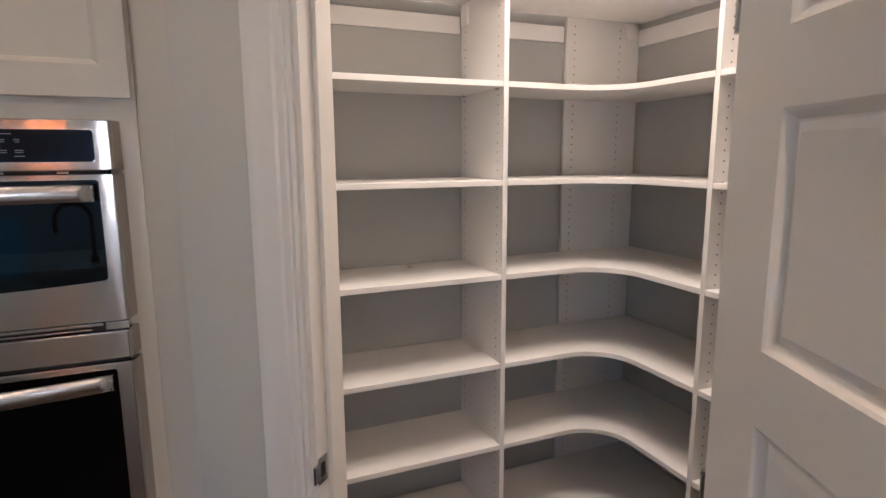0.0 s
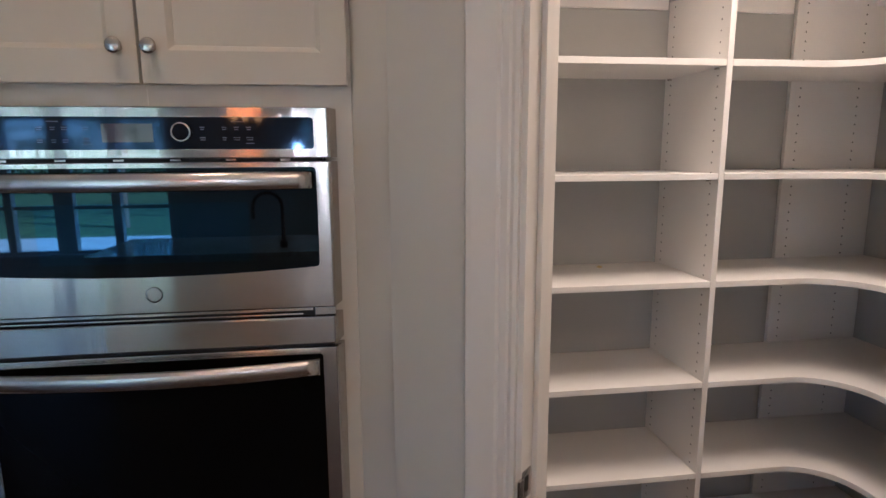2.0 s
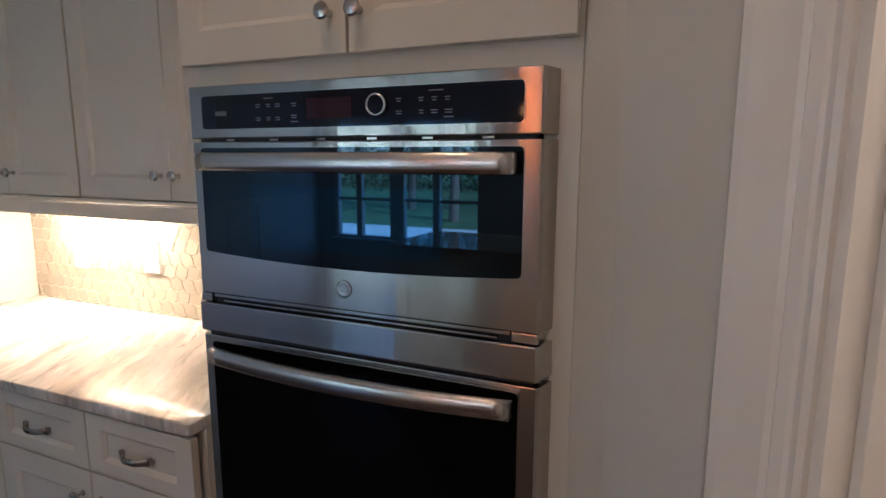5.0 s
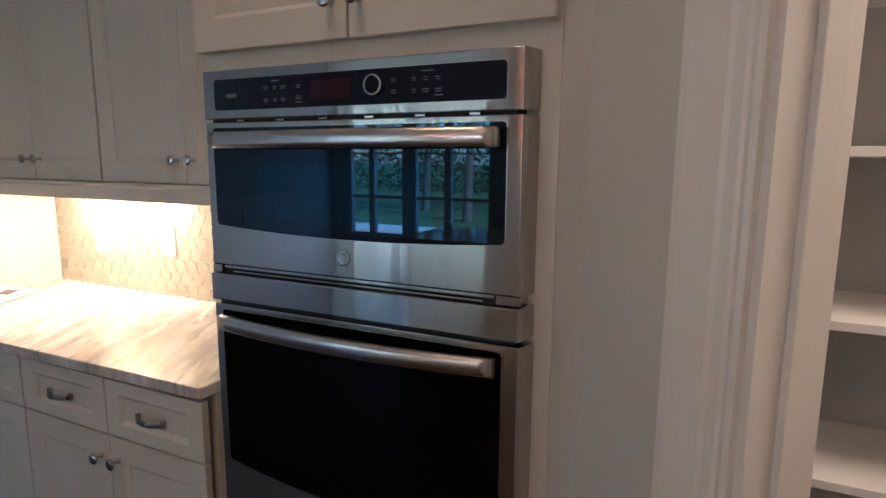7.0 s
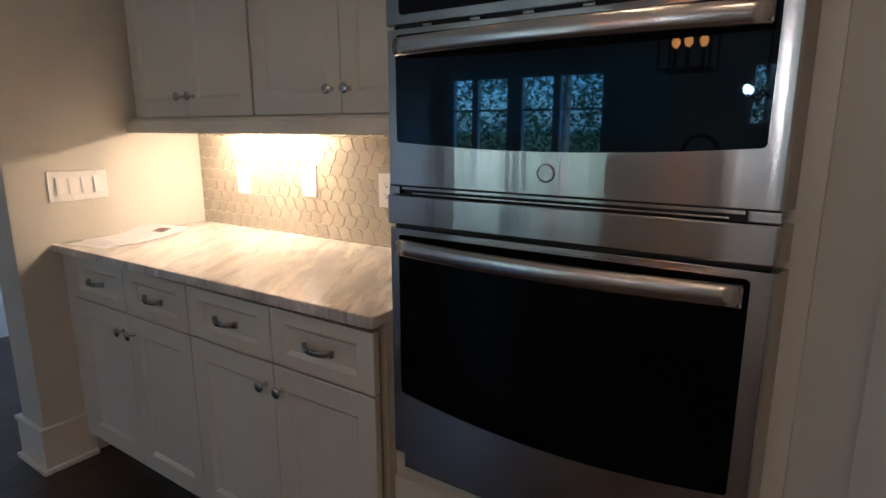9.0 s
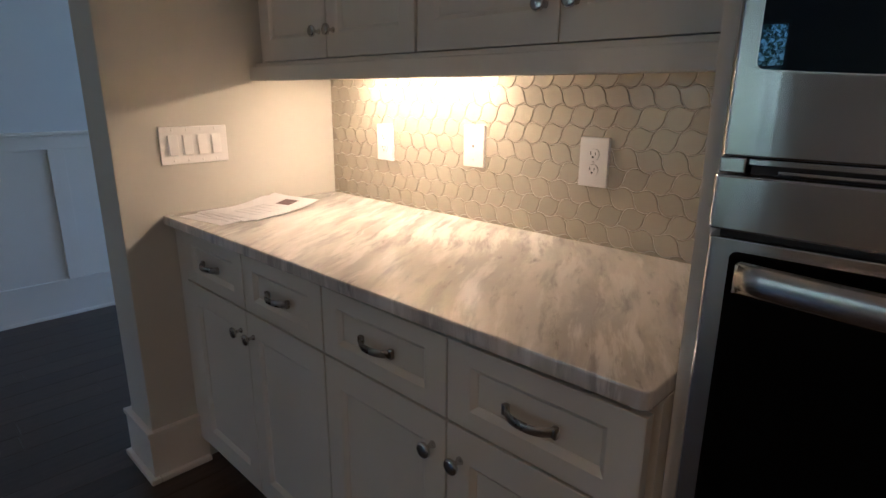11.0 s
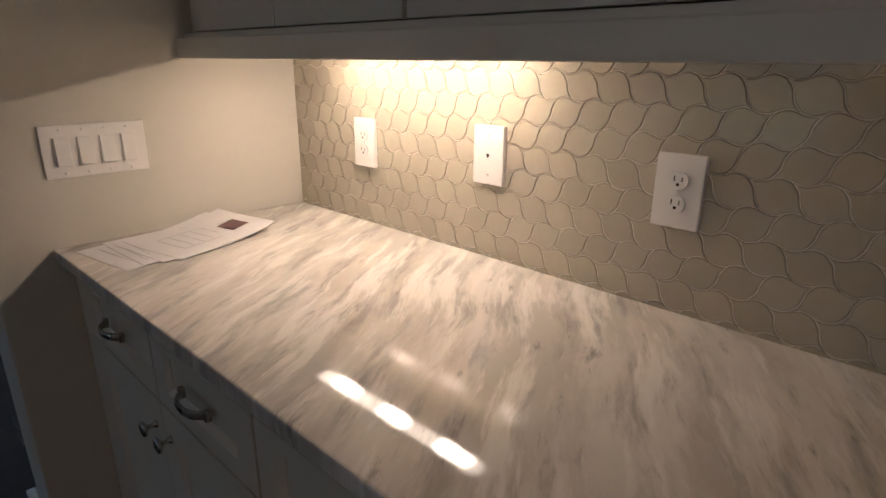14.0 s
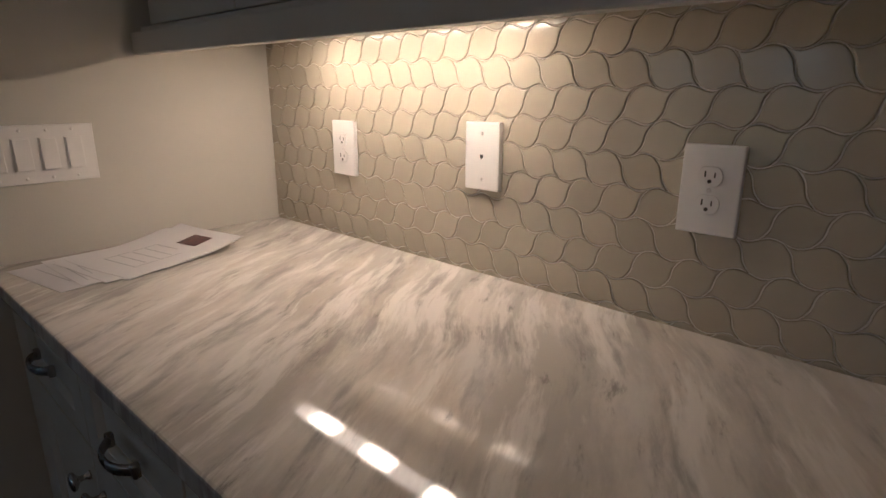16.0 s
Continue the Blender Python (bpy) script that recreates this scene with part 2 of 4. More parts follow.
def lathe(profile, origin, direction, seg=24):
    """Turns (radius, distance) pairs round the direction from the origin."""
    b = bmesh.new()
    q = Vector(direction).to_track_quat("Z", "Y").to_matrix().to_4x4()
    rings = []
    for r, h in profile:
        rings.append([b.verts.new((r * math.cos(2 * math.pi * i / seg), r * math.sin(2 * math.pi * i / seg), h)) for i in range(seg)])
    for p, n_ in zip(rings, rings[1:]):
        for i in range(seg):
            b.faces.new((p[i], p[(i + 1) % seg], n_[(i + 1) % seg], n_[i]))
    b.faces.new(rings[-1])
    b.faces.new(rings[0][::-1])
    b.transform(Matrix.Translation(origin) @ q)
    bmesh.ops.recalc_face_normals(b, faces=b.faces)
    return b


def sweep(path, section, closed_ends=True):
    """A section (pairs along side and up) carried along a path of points, up staying near z."""
    b = bmesh.new()
    rings = []
    for i, p in enumerate(path):
        p = Vector(p)
        d = (Vector(path[min(i + 1, len(path) - 1)]) - Vector(path[max(i - 1, 0)])).normalized()
        side = d.cross(Vector((0, 0, 1))).normalized()
        up = side.cross(d)
        rings.append([b.verts.new(p + side * s + up * u) for s, u in section])
    k = len(section)
    for p, n_ in zip(rings, rings[1:]):
        for i in range(k):
            b.faces.new((p[i], p[(i + 1) % k], n_[(i + 1) % k], n_[i]))
    b.faces.new(rings[0][::-1])
    b.faces.new(rings[-1])
    bmesh.ops.recalc_face_normals(b, faces=b.faces)
    return b


def panelled(w, h, th, cells, steps, both=False):
    """A leaf from (0, 0, 0) to (w, th, h) whose front faces -y; every cell (x0, x1, z0, z1) is stepped in by (inset, depth)."""
    xs = sorted({0.0, w, *[c[0] for c in cells], *[c[1] for c in cells]})
    zs = sorted({0.0, h, *[c[2] for c in cells], *[c[3] for c in cells]})
    b = bmesh.new()
    f0 = [[b.verts.new((x, 0, z)) for z in zs] for x in xs]
    f1 = [[b.verts.new((x, th, z)) for z in zs] for x in xs]
    hit = []
    for i in range(len(xs) - 1):
        for j in range(len(zs) - 1):
            a = b.faces.new((f0[i][j], f0[i + 1][j], f0[i + 1][j + 1], f0[i][j + 1]))
            c = b.faces.new((f1[i][j], f1[i][j + 1], f1[i + 1][j + 1], f1[i + 1][j]))
            cx, cz = (xs[i] + xs[i + 1]) / 2, (zs[j] + zs[j + 1]) / 2
            if any(q[0] < cx < q[1] and q[2] < cz < q[3] for q in cells):
                hit.append(a)
                if both:
                    hit.append(c)
    for i in range(len(xs) - 1):
        b.faces.new((f0[i][0], f1[i][0], f1[i + 1][0], f0[i + 1][0]))
        b.faces.new((f0[i][-1], f0[i + 1][-1], f1[i + 1][-1], f1[i][-1]))
    for j in range(len(zs) - 1):
        b.faces.new((f0[0][j], f0[0][j + 1], f1[0][j + 1], f1[0][j]))
        b.faces.new((f0[-1][j], f1[-1][j], f1[-1][j + 1], f0[-1][j + 1]))
    bmesh.ops.recalc_face_normals(b, faces=b.faces)
    for f in hit:
        for t_, d_ in steps:
            bmesh.ops.inset_region(b, faces=[f], thickness=t_, depth=d_, use_even_offset=True)
    return b


SHAKER = [(0.0020, -0.0015), (0.0085, -0.0060), (0.001, -0.0025)]


def shaker(x0, x1, z0, z1, y, name, parent, stile=0.055, rail=0.068):
    b = panelled(x1 - x0, z1 - z0, 0.020, [(stile, x1 - x0 - stile, rail, z1 - z0 - rail)], SHAKER)
    outer = [e for e in b.edges if all(abs(v.co.y) < 1e-6 for v in e.verts) and len(e.link_faces) == 2 and e.calc_face_angle(0) > 1.2]
    bmesh.ops.bevel(b, geom=outer, offset=0.0015, segments=2, affect="EDGES", profile=0.5)
    b.transform(Matrix.Translation((x0, y, z0)))
    return part(name, b, CAB, parent)


def knob(x, y, z, parent):
    prof = [(0.008, 0.0), (0.0075, 0.003), (0.0048, 0.007), (0.0048, 0.016), (0.009, 0.020), (0.0155, 0.023), (0.0165, 0.027), (0.0155, 0.0295), (0.011, 0.031), (0.002, 0.0325)]
    return part("knob", lathe(prof, (x, y, z), (0, -1, 0)), NICKEL, parent, "round satin nickel knob", True)


def pull(x, y, z, parent):
    sec = [(0.0036 * math.cos(a), 0.0088 * math.sin(a)) for a in [i * math.pi / 6 for i in range(12)]]
    pts = []
    for i in range(17):
        u = i / 16
        pts.append((x - 0.048 + 0.096 * u, y - 0.004 - 0.023 * (1 - abs(2 * u - 1) ** 2.8), z))
    b = sweep(pts, sec)
    for sx in (-0.048, 0.048):
        cube(x + sx - 0.0060, x + sx + 0.0060, y - 0.011, y, z - 0.0105, z + 0.0105, 0.003, b)
    return part("pull", b, PULLM, parent, "dark nickel bow pull", True)


def diag(s, d):
    """Plan place at s along the diagonal pantry wall and d deep."""
    return ((s + d) / math.sqrt(2), (d - s) / math.sqrt(2))


def diag_box(s0, s1, d0, d1, z0, z1, bevel=0.0):
    return prism([diag(s0, d0), diag(s1, d0), diag(s1, d1), diag(s0, d1)], z0, z1, bevel)


# ---- structure ----
CHAND = (-0.27, -2.4, 1.60)
FX, FY = -0.50, -1.40
X_L, X_E, Y_S, Y_N = -2.30, 1.17, -4.0, 2.06


def wall_y(x):
    """The face of the tiled wall behind x."""
    return 2.0150


structure("floor", cube(-4.5, 2.4, -4.3, 5.3, -0.12, -0.012), WOOD, "dark stained hardwood floor")
structure("ceiling", cube(-4.5, 2.4, -4.3, 5.3, CEIL, CEIL + 0.12), CEILM, "flat painted ceiling")
structure("wall_north", prism([(-2.50, wall_y(-2.50) + 0.021), (0.304, wall_y(0.304) + 0.021), (0.304, 2.17), (-2.50, 2.17)], 0, CEIL), WALL)
structure("wall_pier", cube(-2.500, X_L, 1.225, wall_y(X_L) + 0.018, 0, CEIL, 0.004), WALL, "short greige painted wall beside the counter")
structure("wall_passage_east", cube(-2.490, -2.30, Y_N + 0.101, 5.2, 0, CEIL), FARWALL)
structure("wall_far", cube(-4.40, -4.26, -4.3, 5.2, 0, CEIL), FARWALL, "pale wall of the next room above white wainscot")
# Unseen end wall, its opening assumed behind the passage fill lamp.
nw = cube(-4.26, -3.9, 5.0, 5.14, 0, CEIL)
cube(-2.7, -2.492, 5.0, 5.14, 0, CEIL, bm=nw)
cube(-3.9, -2.7, 5.0, 5.14, 0, 0.8, bm=nw)
cube(-3.9, -2.7, 5.0, 5.14, 2.3, CEIL, bm=nw)
structure("wall_passage_end", nw, FARWALL)
WX = [(-3.98, -3.70), (-3.62, -3.20), (-3.0, -2.60), (-2.51, -2.01)]
WZ0, WZ1 = 0.51, 1.93
VX0, VX1 = -0.52, 0.16
sw = cube(-4.26, WX[0][0] - 0.03, Y_S - 0.14, Y_S, 0, CEIL)
cube(WX[3][1] + 0.03, VX0 - 0.03, Y_S - 0.14, Y_S, 0, CEIL, bm=sw)
cube(VX1 + 0.03, X_E + 0.15, Y_S - 0.14, Y_S, 0, CEIL, bm=sw)
cube(VX0 - 0.03, VX1 + 0.03, Y_S - 0.14, Y_S, 0, 1.35, bm=sw)
cube(VX0 - 0.03, VX1 + 0.03, Y_S - 0.14, Y_S, WZ1 + 0.03, CEIL, bm=sw)
cube(WX[0][0] - 0.03, WX[3][1] + 0.03, Y_S - 0.14, Y_S, 0, WZ0 - 0.03, bm=sw)
cube(WX[0][0] - 0.03, WX[3][1] + 0.03, Y_S - 0.14, Y_S, WZ1 + 0.03, CEIL, bm=sw)
structure("wall_south", sw, WALL)
structure("wall_east", cube(X_E, X_E + 0.12, Y_S, 0.36, 0, CEIL), WALL)
# the diagonal wall of the pantry, with its doorway
S0, S1, SH0, SH1, D0, D1 = -0.78, 0.62, -0.452, 0.332, 1.108, 1.215
DOOR_H = 2.04
dw = diag_box(S0, SH0 - 0.02, D0, D1, 0, CEIL)
join(dw, diag_box(SH1 + 0.02, S1 - 0.03, D0, D1, 0, CEIL))
join(dw, diag_box(SH0 - 0.02, SH1 + 0.02, D0, D1, DOOR_H + 0.02, CEIL))
structure("wall_diagonal", dw, WALL, "greige diagonal wall round the pantry doorway")
structure("wall_pantry_back", cube(0.3305, 2.29, 2.060, 2.20, 0, CEIL), PANTRYWALL, "grey painted pantry wall")
structure("wall_pantry_east", cube(2.08, 2.29, 0.32, 2.059, 0, CEIL), PANTRYWALL, "grey painted pantry wall")
structure("wall_pantry_west", cube(0.245, 0.33, 1.50, 2.059, 0, CEIL), PANTRYWALL)
structure("wall_pantry_south", cube(X_E + 0.121, 2.079, 0.32, 0.40, 0, CEIL), PANTRYWALL)

# door lining, stop and casing
lin = diag_box(SH0 - 0.019, SH0, D0 - 0.001, D1 + 0.002, 0, DOOR_H)
join(lin, diag_box(SH1, SH1 + 0.019, D0 - 0.001, D1 + 0.002, 0, DOOR_H))
join(lin, diag_box(SH0 - 0.019, SH1 + 0.019, D0 - 0.001, D1 + 0.002, DOOR_H, DOOR_H + 0.019))
tagged(link("door_lining", lin, TRIM), "white painted door lining", kind="structure")
st = diag_box(SH0 + 0.0005, SH0 + 0.012, D0 + 0.040, D0 + 0.075, 0, DOOR_H, 0.002)
join(st, diag_box(SH1 - 0.012, SH1 - 0.0005, D0 + 0.040, D0 + 0.075, 0, DOOR_H, 0.002))
tagged(link("door_stop", st, TRIM), "white painted door stop", kind="structure")


def casing(s_in, side, z1):
    """Moulded casing standing at one side of the doorway: side -1 to the near-cabinet side."""
    w = 0.118
    prof = [(0.012, 0), (0.012, 0.010), (0.019, 0.013), (0.028, 0.0095), (0.032, 0.0130), (0.045, 0.0140), (0.049, 0.0100), (0.055, 0.0145), (w - 0.03, 0.017), (w - 0.012, 0.019), (w, 0.019), (w + 0.004, 0.015), (w + 0.004, 0)]
    pts = [diag(s_in + side * a, D0 - 0.0005 - c) for a, c in prof]
    return prism(pts, 0, z1)


tagged(link("casing", casing(SH0, -1, DOOR_H + 0.12), TRIM), "white moulded door casing", kind="structure")
tagged(link("casing", casing(SH1, 1, DOOR_H + 0.12), TRIM), "white moulded door casing", kind="structure")
tagged(link("casing_head", diag_box(SH0 - 0.005, SH1 + 0.005, D0 - 0.018, D0 - 0.0005, DOOR_H + 0.006, DOOR_H + 0.12), TRIM), "white door head casing", kind="structure")


def skirting(name, x0, x1, y0, y1, side):
    """Baseboard with a cap and a shoe along a wall; side is the way it faces."""
    b = cube(x0, x1, y0, y1, 0.0205, 0.1715)
    dx, dy = side
    for g, z0, z1, v in ((0.006, 0.172, 0.190, 0.003), (0.016, 0, 0.020, 0.005)):
        cube(x0 - (g if dx < 0 or dx == 2 else 0), x1 + (g if dx > 0 else 0), y0 - (g if dy < 0 else 0), y1, z0, z1, v, bm=b)
    return tagged(link(name, b, TRIM), "tall white painted baseboard", kind="structure")


skirting("baseboard", X_L + 0.0005, X_L + 0.016, 1.2250, 1.402, (1, 0))
skirting("baseboard", -2.516, X_L + 0.016, 1.209, 1.2245, (2, -1))
skirting("baseboard", -2.516, -2.5005, 1.2250, 2.5, (-1, 0))

# wainscot of the next room
tagged(link("wainscot_base", cube(-4.2595, -4.240, -3.9, 4.9, 0, 0.218, 0.003), TRIM), "white wainscot baseboard", kind="structure")
tagged(link("wainscot_rail", cube(-4.2595, -4.240, -3.9, 4.9, 0.978, 1.055, 0.002), TRIM), "white wainscot top rail", kind="structure")
tagged(link("wainscot_cap", cube(-4.2595, -4.225, -3.9, 4.9, 1.056, 1.076, 0.004), TRIM), "white wainscot cap", kind="structure")
tagged(link("wainscot_shoe", cube(-4.239, -4.225, -3.9, 4.9, 0, 0.02, 0.005), TRIM), "white shoe moulding", kind="structure")
tagged(link("wainscot_field", cube(-4.2598, -4.2565, -3.9, 4.9, 0.2181, 0.9779), TRIM), "white wainscot field", kind="structure")
for k in range(-9, 8):
    yb = 1.448 + 0.48 * k
    tagged(link("wainscot_batten", cube(-4.2564, -4.241, yb, yb + 0.080, 0.2185, 0.9775, 0.0015), TRIM), "white wainscot batten", kind="structure")

# windows on the garden side
win = thing("window_1", (-3.0, Y_S, WZ0), "white four-sash window with divided panes above the low sill", "window")
win["kind"] = "structure"
fr = cube(WX[0][0] - 0.03, WX[3][1] + 0.03, Y_S - 0.10, Y_S - 0.02, WZ0 - 0.03, WZ0)
cube(WX[0][0] - 0.03, WX[3][1] + 0.03, Y_S - 0.10, Y_S - 0.02, WZ1, WZ1 + 0.03, bm=fr)
for a, c in ((WX[0][0] - 0.03, WX[0][0]), (WX[0][1], WX[1][0]), (WX[1][1], WX[2][0]), (WX[2][1], WX[3][0]), (WX[3][1], WX[3][1] + 0.03)):
    cube(a, c, Y_S - 0.10, Y_S - 0.02, WZ0, WZ1, bm=fr)
part("window_frame", fr, TRIM, win)
for x0, x1 in WX:
    bars = cube(x0, x1, Y_S - 0.08, Y_S - 0.05, 0.968, 1.008)
    cube(x0, x1, Y_S - 0.0745, Y_S - 0.0555, 1.54, 1.565, bm=bars)
    part("glazing_bars", bars, TRIM, win)
part("window_sill", cube(WX[0][0] - 0.10, WX[3][1] + 0.10, Y_S + 0.001, Y_S + 0.05, WZ0 - 0.055, WZ0 - 0.031, 0.004), TRIM, win)

win = thing("window_2", (-0.17, Y_S, 1.1), "white double window with divided panes beyond the island faucet", "window")
win["kind"] = "structure"
fr = cube(VX0 - 0.03, VX1 + 0.03, Y_S - 0.10, Y_S - 0.02, 1.35, 1.38)
cube(VX0 - 0.03, VX1 + 0.03, Y_S - 0.10, Y_S - 0.02, WZ1, WZ1 + 0.03, bm=fr)
for a, c in ((VX0 - 0.03, VX0), (-0.21, -0.15), (VX1, VX1 + 0.03)):
    cube(a, c, Y_S - 0.10, Y_S - 0.02, 1.38, WZ1, bm=fr)
part("window_frame", fr, TRIM, win)
for x0, x1 in ((VX0, -0.21), (-0.15, VX1)):
    part("glazing_bars", cube(x0, x1, Y_S - 0.08, Y_S - 0.05, 1.64, 1.665), TRIM, win)

# ---- pantry door ----
HX, HY = 0.983, 0.588
DOOR_W, DOOR_A = 0.752, radians(-112)
rows_ = [(0.170, 0.440), (0.530, 0.830), (0.930, 1.232), (1.336, 1.645), (1.742, 1.922)]
leaf = panelled(DOOR_W, 2.03, 0.035, [(0.117, DOOR_W - 0.117, a - 0.01, c - 0.01) for a, c in rows_], [(0.005, -0.003), (0.010, -0.009), (0.003, 0.0), (0.012, 0.006)], True)
turn = Matrix.Translation((HX, HY, 0.01)) @ Matrix.Rotation(DOOR_A, 4, "Z")
leaf.transform(turn)
door = tagged(link("door_1", leaf, TRIM), "white moulded pantry door standing open", "door", kind="structure")
hd = lathe([(0.030, 0), (0.030, 0.004), (0.012, 0.008), (0.010, 0.035), (0.024, 0.043), (0.028, 0.054), (0.024, 0.064), (0.006, 0.069)], (0, 0, 0), (0, -1, 0))
hd.transform(turn @ Matrix.Translation((DOOR_W - 0.065, 0, 0.96)))
part("door_handle", hd, NICKEL, door, "round satin nickel door knob", True)
hd = lathe([(0.030, 0), (0.030, 0.004), (0.012, 0.008), (0.010, 0.035), (0.024, 0.043), (0.028, 0.054), (0.024, 0.064), (0.006, 0.069)], (0, 0, 0), (0, 1, 0))
hd.transform(turn @ Matrix.Translation((DOOR_W - 0.065, 0.035, 0.96)))
part("door_handle", hd, NICKEL, door, "round satin nickel door knob", True)
for z in (0.25, 1.05, 1.80):
    b = cyl((HX + 0.004, HY + 0.004, z - 0.045), (HX + 0.004, HY + 0.004, z + 0.045), 0.006)
    part("hinge", b, NICKEL, door, "satin nickel hinge")
sk = thing("strike_plate", (*diag(SH0, D0 + 0.02), 0.99), "small satin nickel strike plate let into the white door lining", "strike plate")
b = diag_box(SH0 + 0.0003, SH0 + 0.0022, D0 + 0.001, D0 + 0.034, 0.902, 0.962, 0.0006)
part("plate", b, NICKEL, sk)
part("latch_hole", diag_box(SH0 + 0.0023, SH0 + 0.0028, D0 + 0.010, D0 + 0.024, 0.917, 0.948), HOLE, sk)
part("lip", diag_box(SH0 + 0.0003, SH0 + 0.006, D0 - 0.016, D0 + 0.0008, 0.912, 0.952, 0.0015), NICKEL, sk)

# ---- pantry shelving ----
SHELF_Z = [0.200, 0.525, 0.842, 1.172, 1.504, 1.834]
TH, UP = 0.019, 0.018
XA, YF, XF, YB = 1.232, 1.713, 1.700, 1.258
PB, PR = 2.060, 2.080
PX0, PYE = 0.335, 0.62
TOPZ = 2.146
shel = thing("pantry_shelving", (1.5, 1.9, 0), "white melamine corner shelving with empty shelves against grey walls", "shelving")


def upright(x0, x1, y0, y1):
    u = part("upright", cube(x0, x1, y0, y1, 0.0, TOPZ + 0.16, 0.0006), MELA, shel)
    return u


def pegs(points, normal, parent):
    """Peg holes down a board, at each plan place, as shallow dark discs."""
    bm_ = bmesh.new()
    q = Vector(normal).to_track_quat("Z", "Y").to_matrix().to_4x4()
    for px, py in points:
        for i in range(64):
            z = 0.16 + 0.032 * i
            if z > TOPZ - 0.03:
                break
            bmesh.ops.create_circle(bm_, cap_ends=True, segments=8, radius=0.0030, matrix=Matrix.Translation((px, py, z)) @ q)
    part("peg_holes", bm_, PEG, parent, "rows of small drilled peg holes")["kind"] = "stuff"


uA = upright(XA, XA + UP, YF, PB - 0.0015)
pegs([(XA - 0.0006, YF + 0.040), (XA - 0.0006, PB - 0.040)], (-1, 0, 0), uA)
pegs([(XA + UP + 0.0006, YF + 0.040)], (1, 0, 0), uA)
upright(PX0, PX0 + UP, YF, PB - 0.0015)
uB = upright(XF, PR - 0.0015, YB, YB + UP)
pegs([(XF + 0.040, YB - 0.0006), (PR - 0.050, YB - 0.0006)], (0, -1, 0), uB)
upright(XF, PR - 0.0015, PYE, PYE + UP)
uC = part("corner_upright", cube(1.702, PR - 0.003, PB - 0.019, PB - 0.004, 0.0, TOPZ, 0.0006), MELA, shel)
pegs([(1.742, PB - 0.0196), (1.975, PB - 0.0196)], (0, -1, 0), uC)


def corner_outline(x0, y0, r=0.17):
    pts = [(x0, YF), (XF - r, YF)]
    for i in range(1, 12):
        a = math.pi / 2 * i / 12
        pts.append((XF - r + r * math.sin(a), YF - r + r * math.cos(a)))
    pts += [(XF, YF - r), (XF, y0), (PR - 0.002, y0), (PR - 0.002, PB - 0.020), (x0, PB - 0.020)]
    return pts


for z in SHELF_Z:
    part("shelf", cube(PX0 + UP + 0.0008, XA - 0.0008, YF + 0.001, PB - 0.019, z - TH, z, 0.0012), MELA, shel)
    part("corner_shelf", prism(corner_outline(XA + UP + 0.0008, YB + UP + 0.0008), z - TH, z, 0.001), MELA, shel, "white corner shelf with a rounded inner edge")
    part("shelf", cube(XF + 0.001, PR - 0.02, PYE + UP + 0.0008, YB - 0.0008, z - TH, z, 0.0012), MELA, shel)
    for px, py in ((XA - 0.006, YF + 0.04), (XA - 0.006, PB - 0.040), (XA + UP + 0.006, YF + 0.04)):
        part("shelf_pin", cube(px - 0.005, px + 0.005, py - 0.006, py + 0.006, z - TH - 0.006, z - TH - 0.0005, 0.001), NICKEL, shel, "small metal shelf pin")
z = TOPZ + TH
part("top_shelf", cube(PX0 + UP + 0.0008, XA - 0.0008, YF - 0.0, PB - 0.019, TOPZ, z, 0.001), MELA, shel)
part("top_shelf", prism(corner_outline(XA + UP + 0.0008, YB + UP + 0.0008), TOPZ, z, 0.001), MELA, shel)
part("top_shelf", cube(XF, PR - 0.02, PYE + UP + 0.0008, YB - 0.0008, TOPZ, z, 0.001), MELA, shel)
part("hanging_rail", cube(PX0 + UP + 0.002, XA - 0.012, PB - 0.017, PB - 0.0015, 2.045, 2.107, 0.002), MELA, shel, "white hanging rail along the grey wall")
part("hanging_rail", cube(XA + UP + 0.004, 1.690, PB - 0.017, PB - 0.0015, 2.045, 2.107, 0.002), MELA, shel, "white hanging rail along the grey wall")
part("hanging_rail", cube(PR - 0.016, PR - 0.0015, YB + UP + 0.004, PB - 0.032, 2.050, 2.117, 0.002), MELA, shel, "white hanging rail along the grey wall")
part("hanging_rail", cube(PR - 0.016, PR - 0.0015, PYE + UP + 0.004, YB - 0.004, 2.050, 2.117, 0.002), MELA, shel, "white hanging rail along the grey wall")
part("rail_cover", cube(XA - 0.012, XA - 0.0006, PB - 0.075, PB - 0.022, 2.068, 2.133, 0.004), PLATE, shel, "white plastic rail bracket cover")
part("rail_cover", cube(2.000, PR - 0.022, PB - 0.033, PB - 0.0195, 2.076, 2.142, 0.004), PLATE, shel, "white plastic rail bracket cover")
part("rail_cover", cube(XF + 0.28, PR - 0.05, YB - 0.012, YB - 0.0006, 2.076, 2.142, 0.004), PLATE, shel, "white plastic rail bracket cover")
crumb = bmesh.new()
bmesh.ops.create_icosphere(crumb, subdivisions=2, radius=0.009)
for v in crumb.verts:
    v.co.z = v.co.z * 0.5
    v.co += 0.003 * noise.noise_vector(v.co * 160)
crumb.transform(Matrix.Translation((0.965, 1.937, 1.1825)))
tagged(link("crumb", crumb, material("yellow_wax", (0.75, 0.6, 0.3), 0.5)), "small yellowish crumb on an empty shelf", "debris")

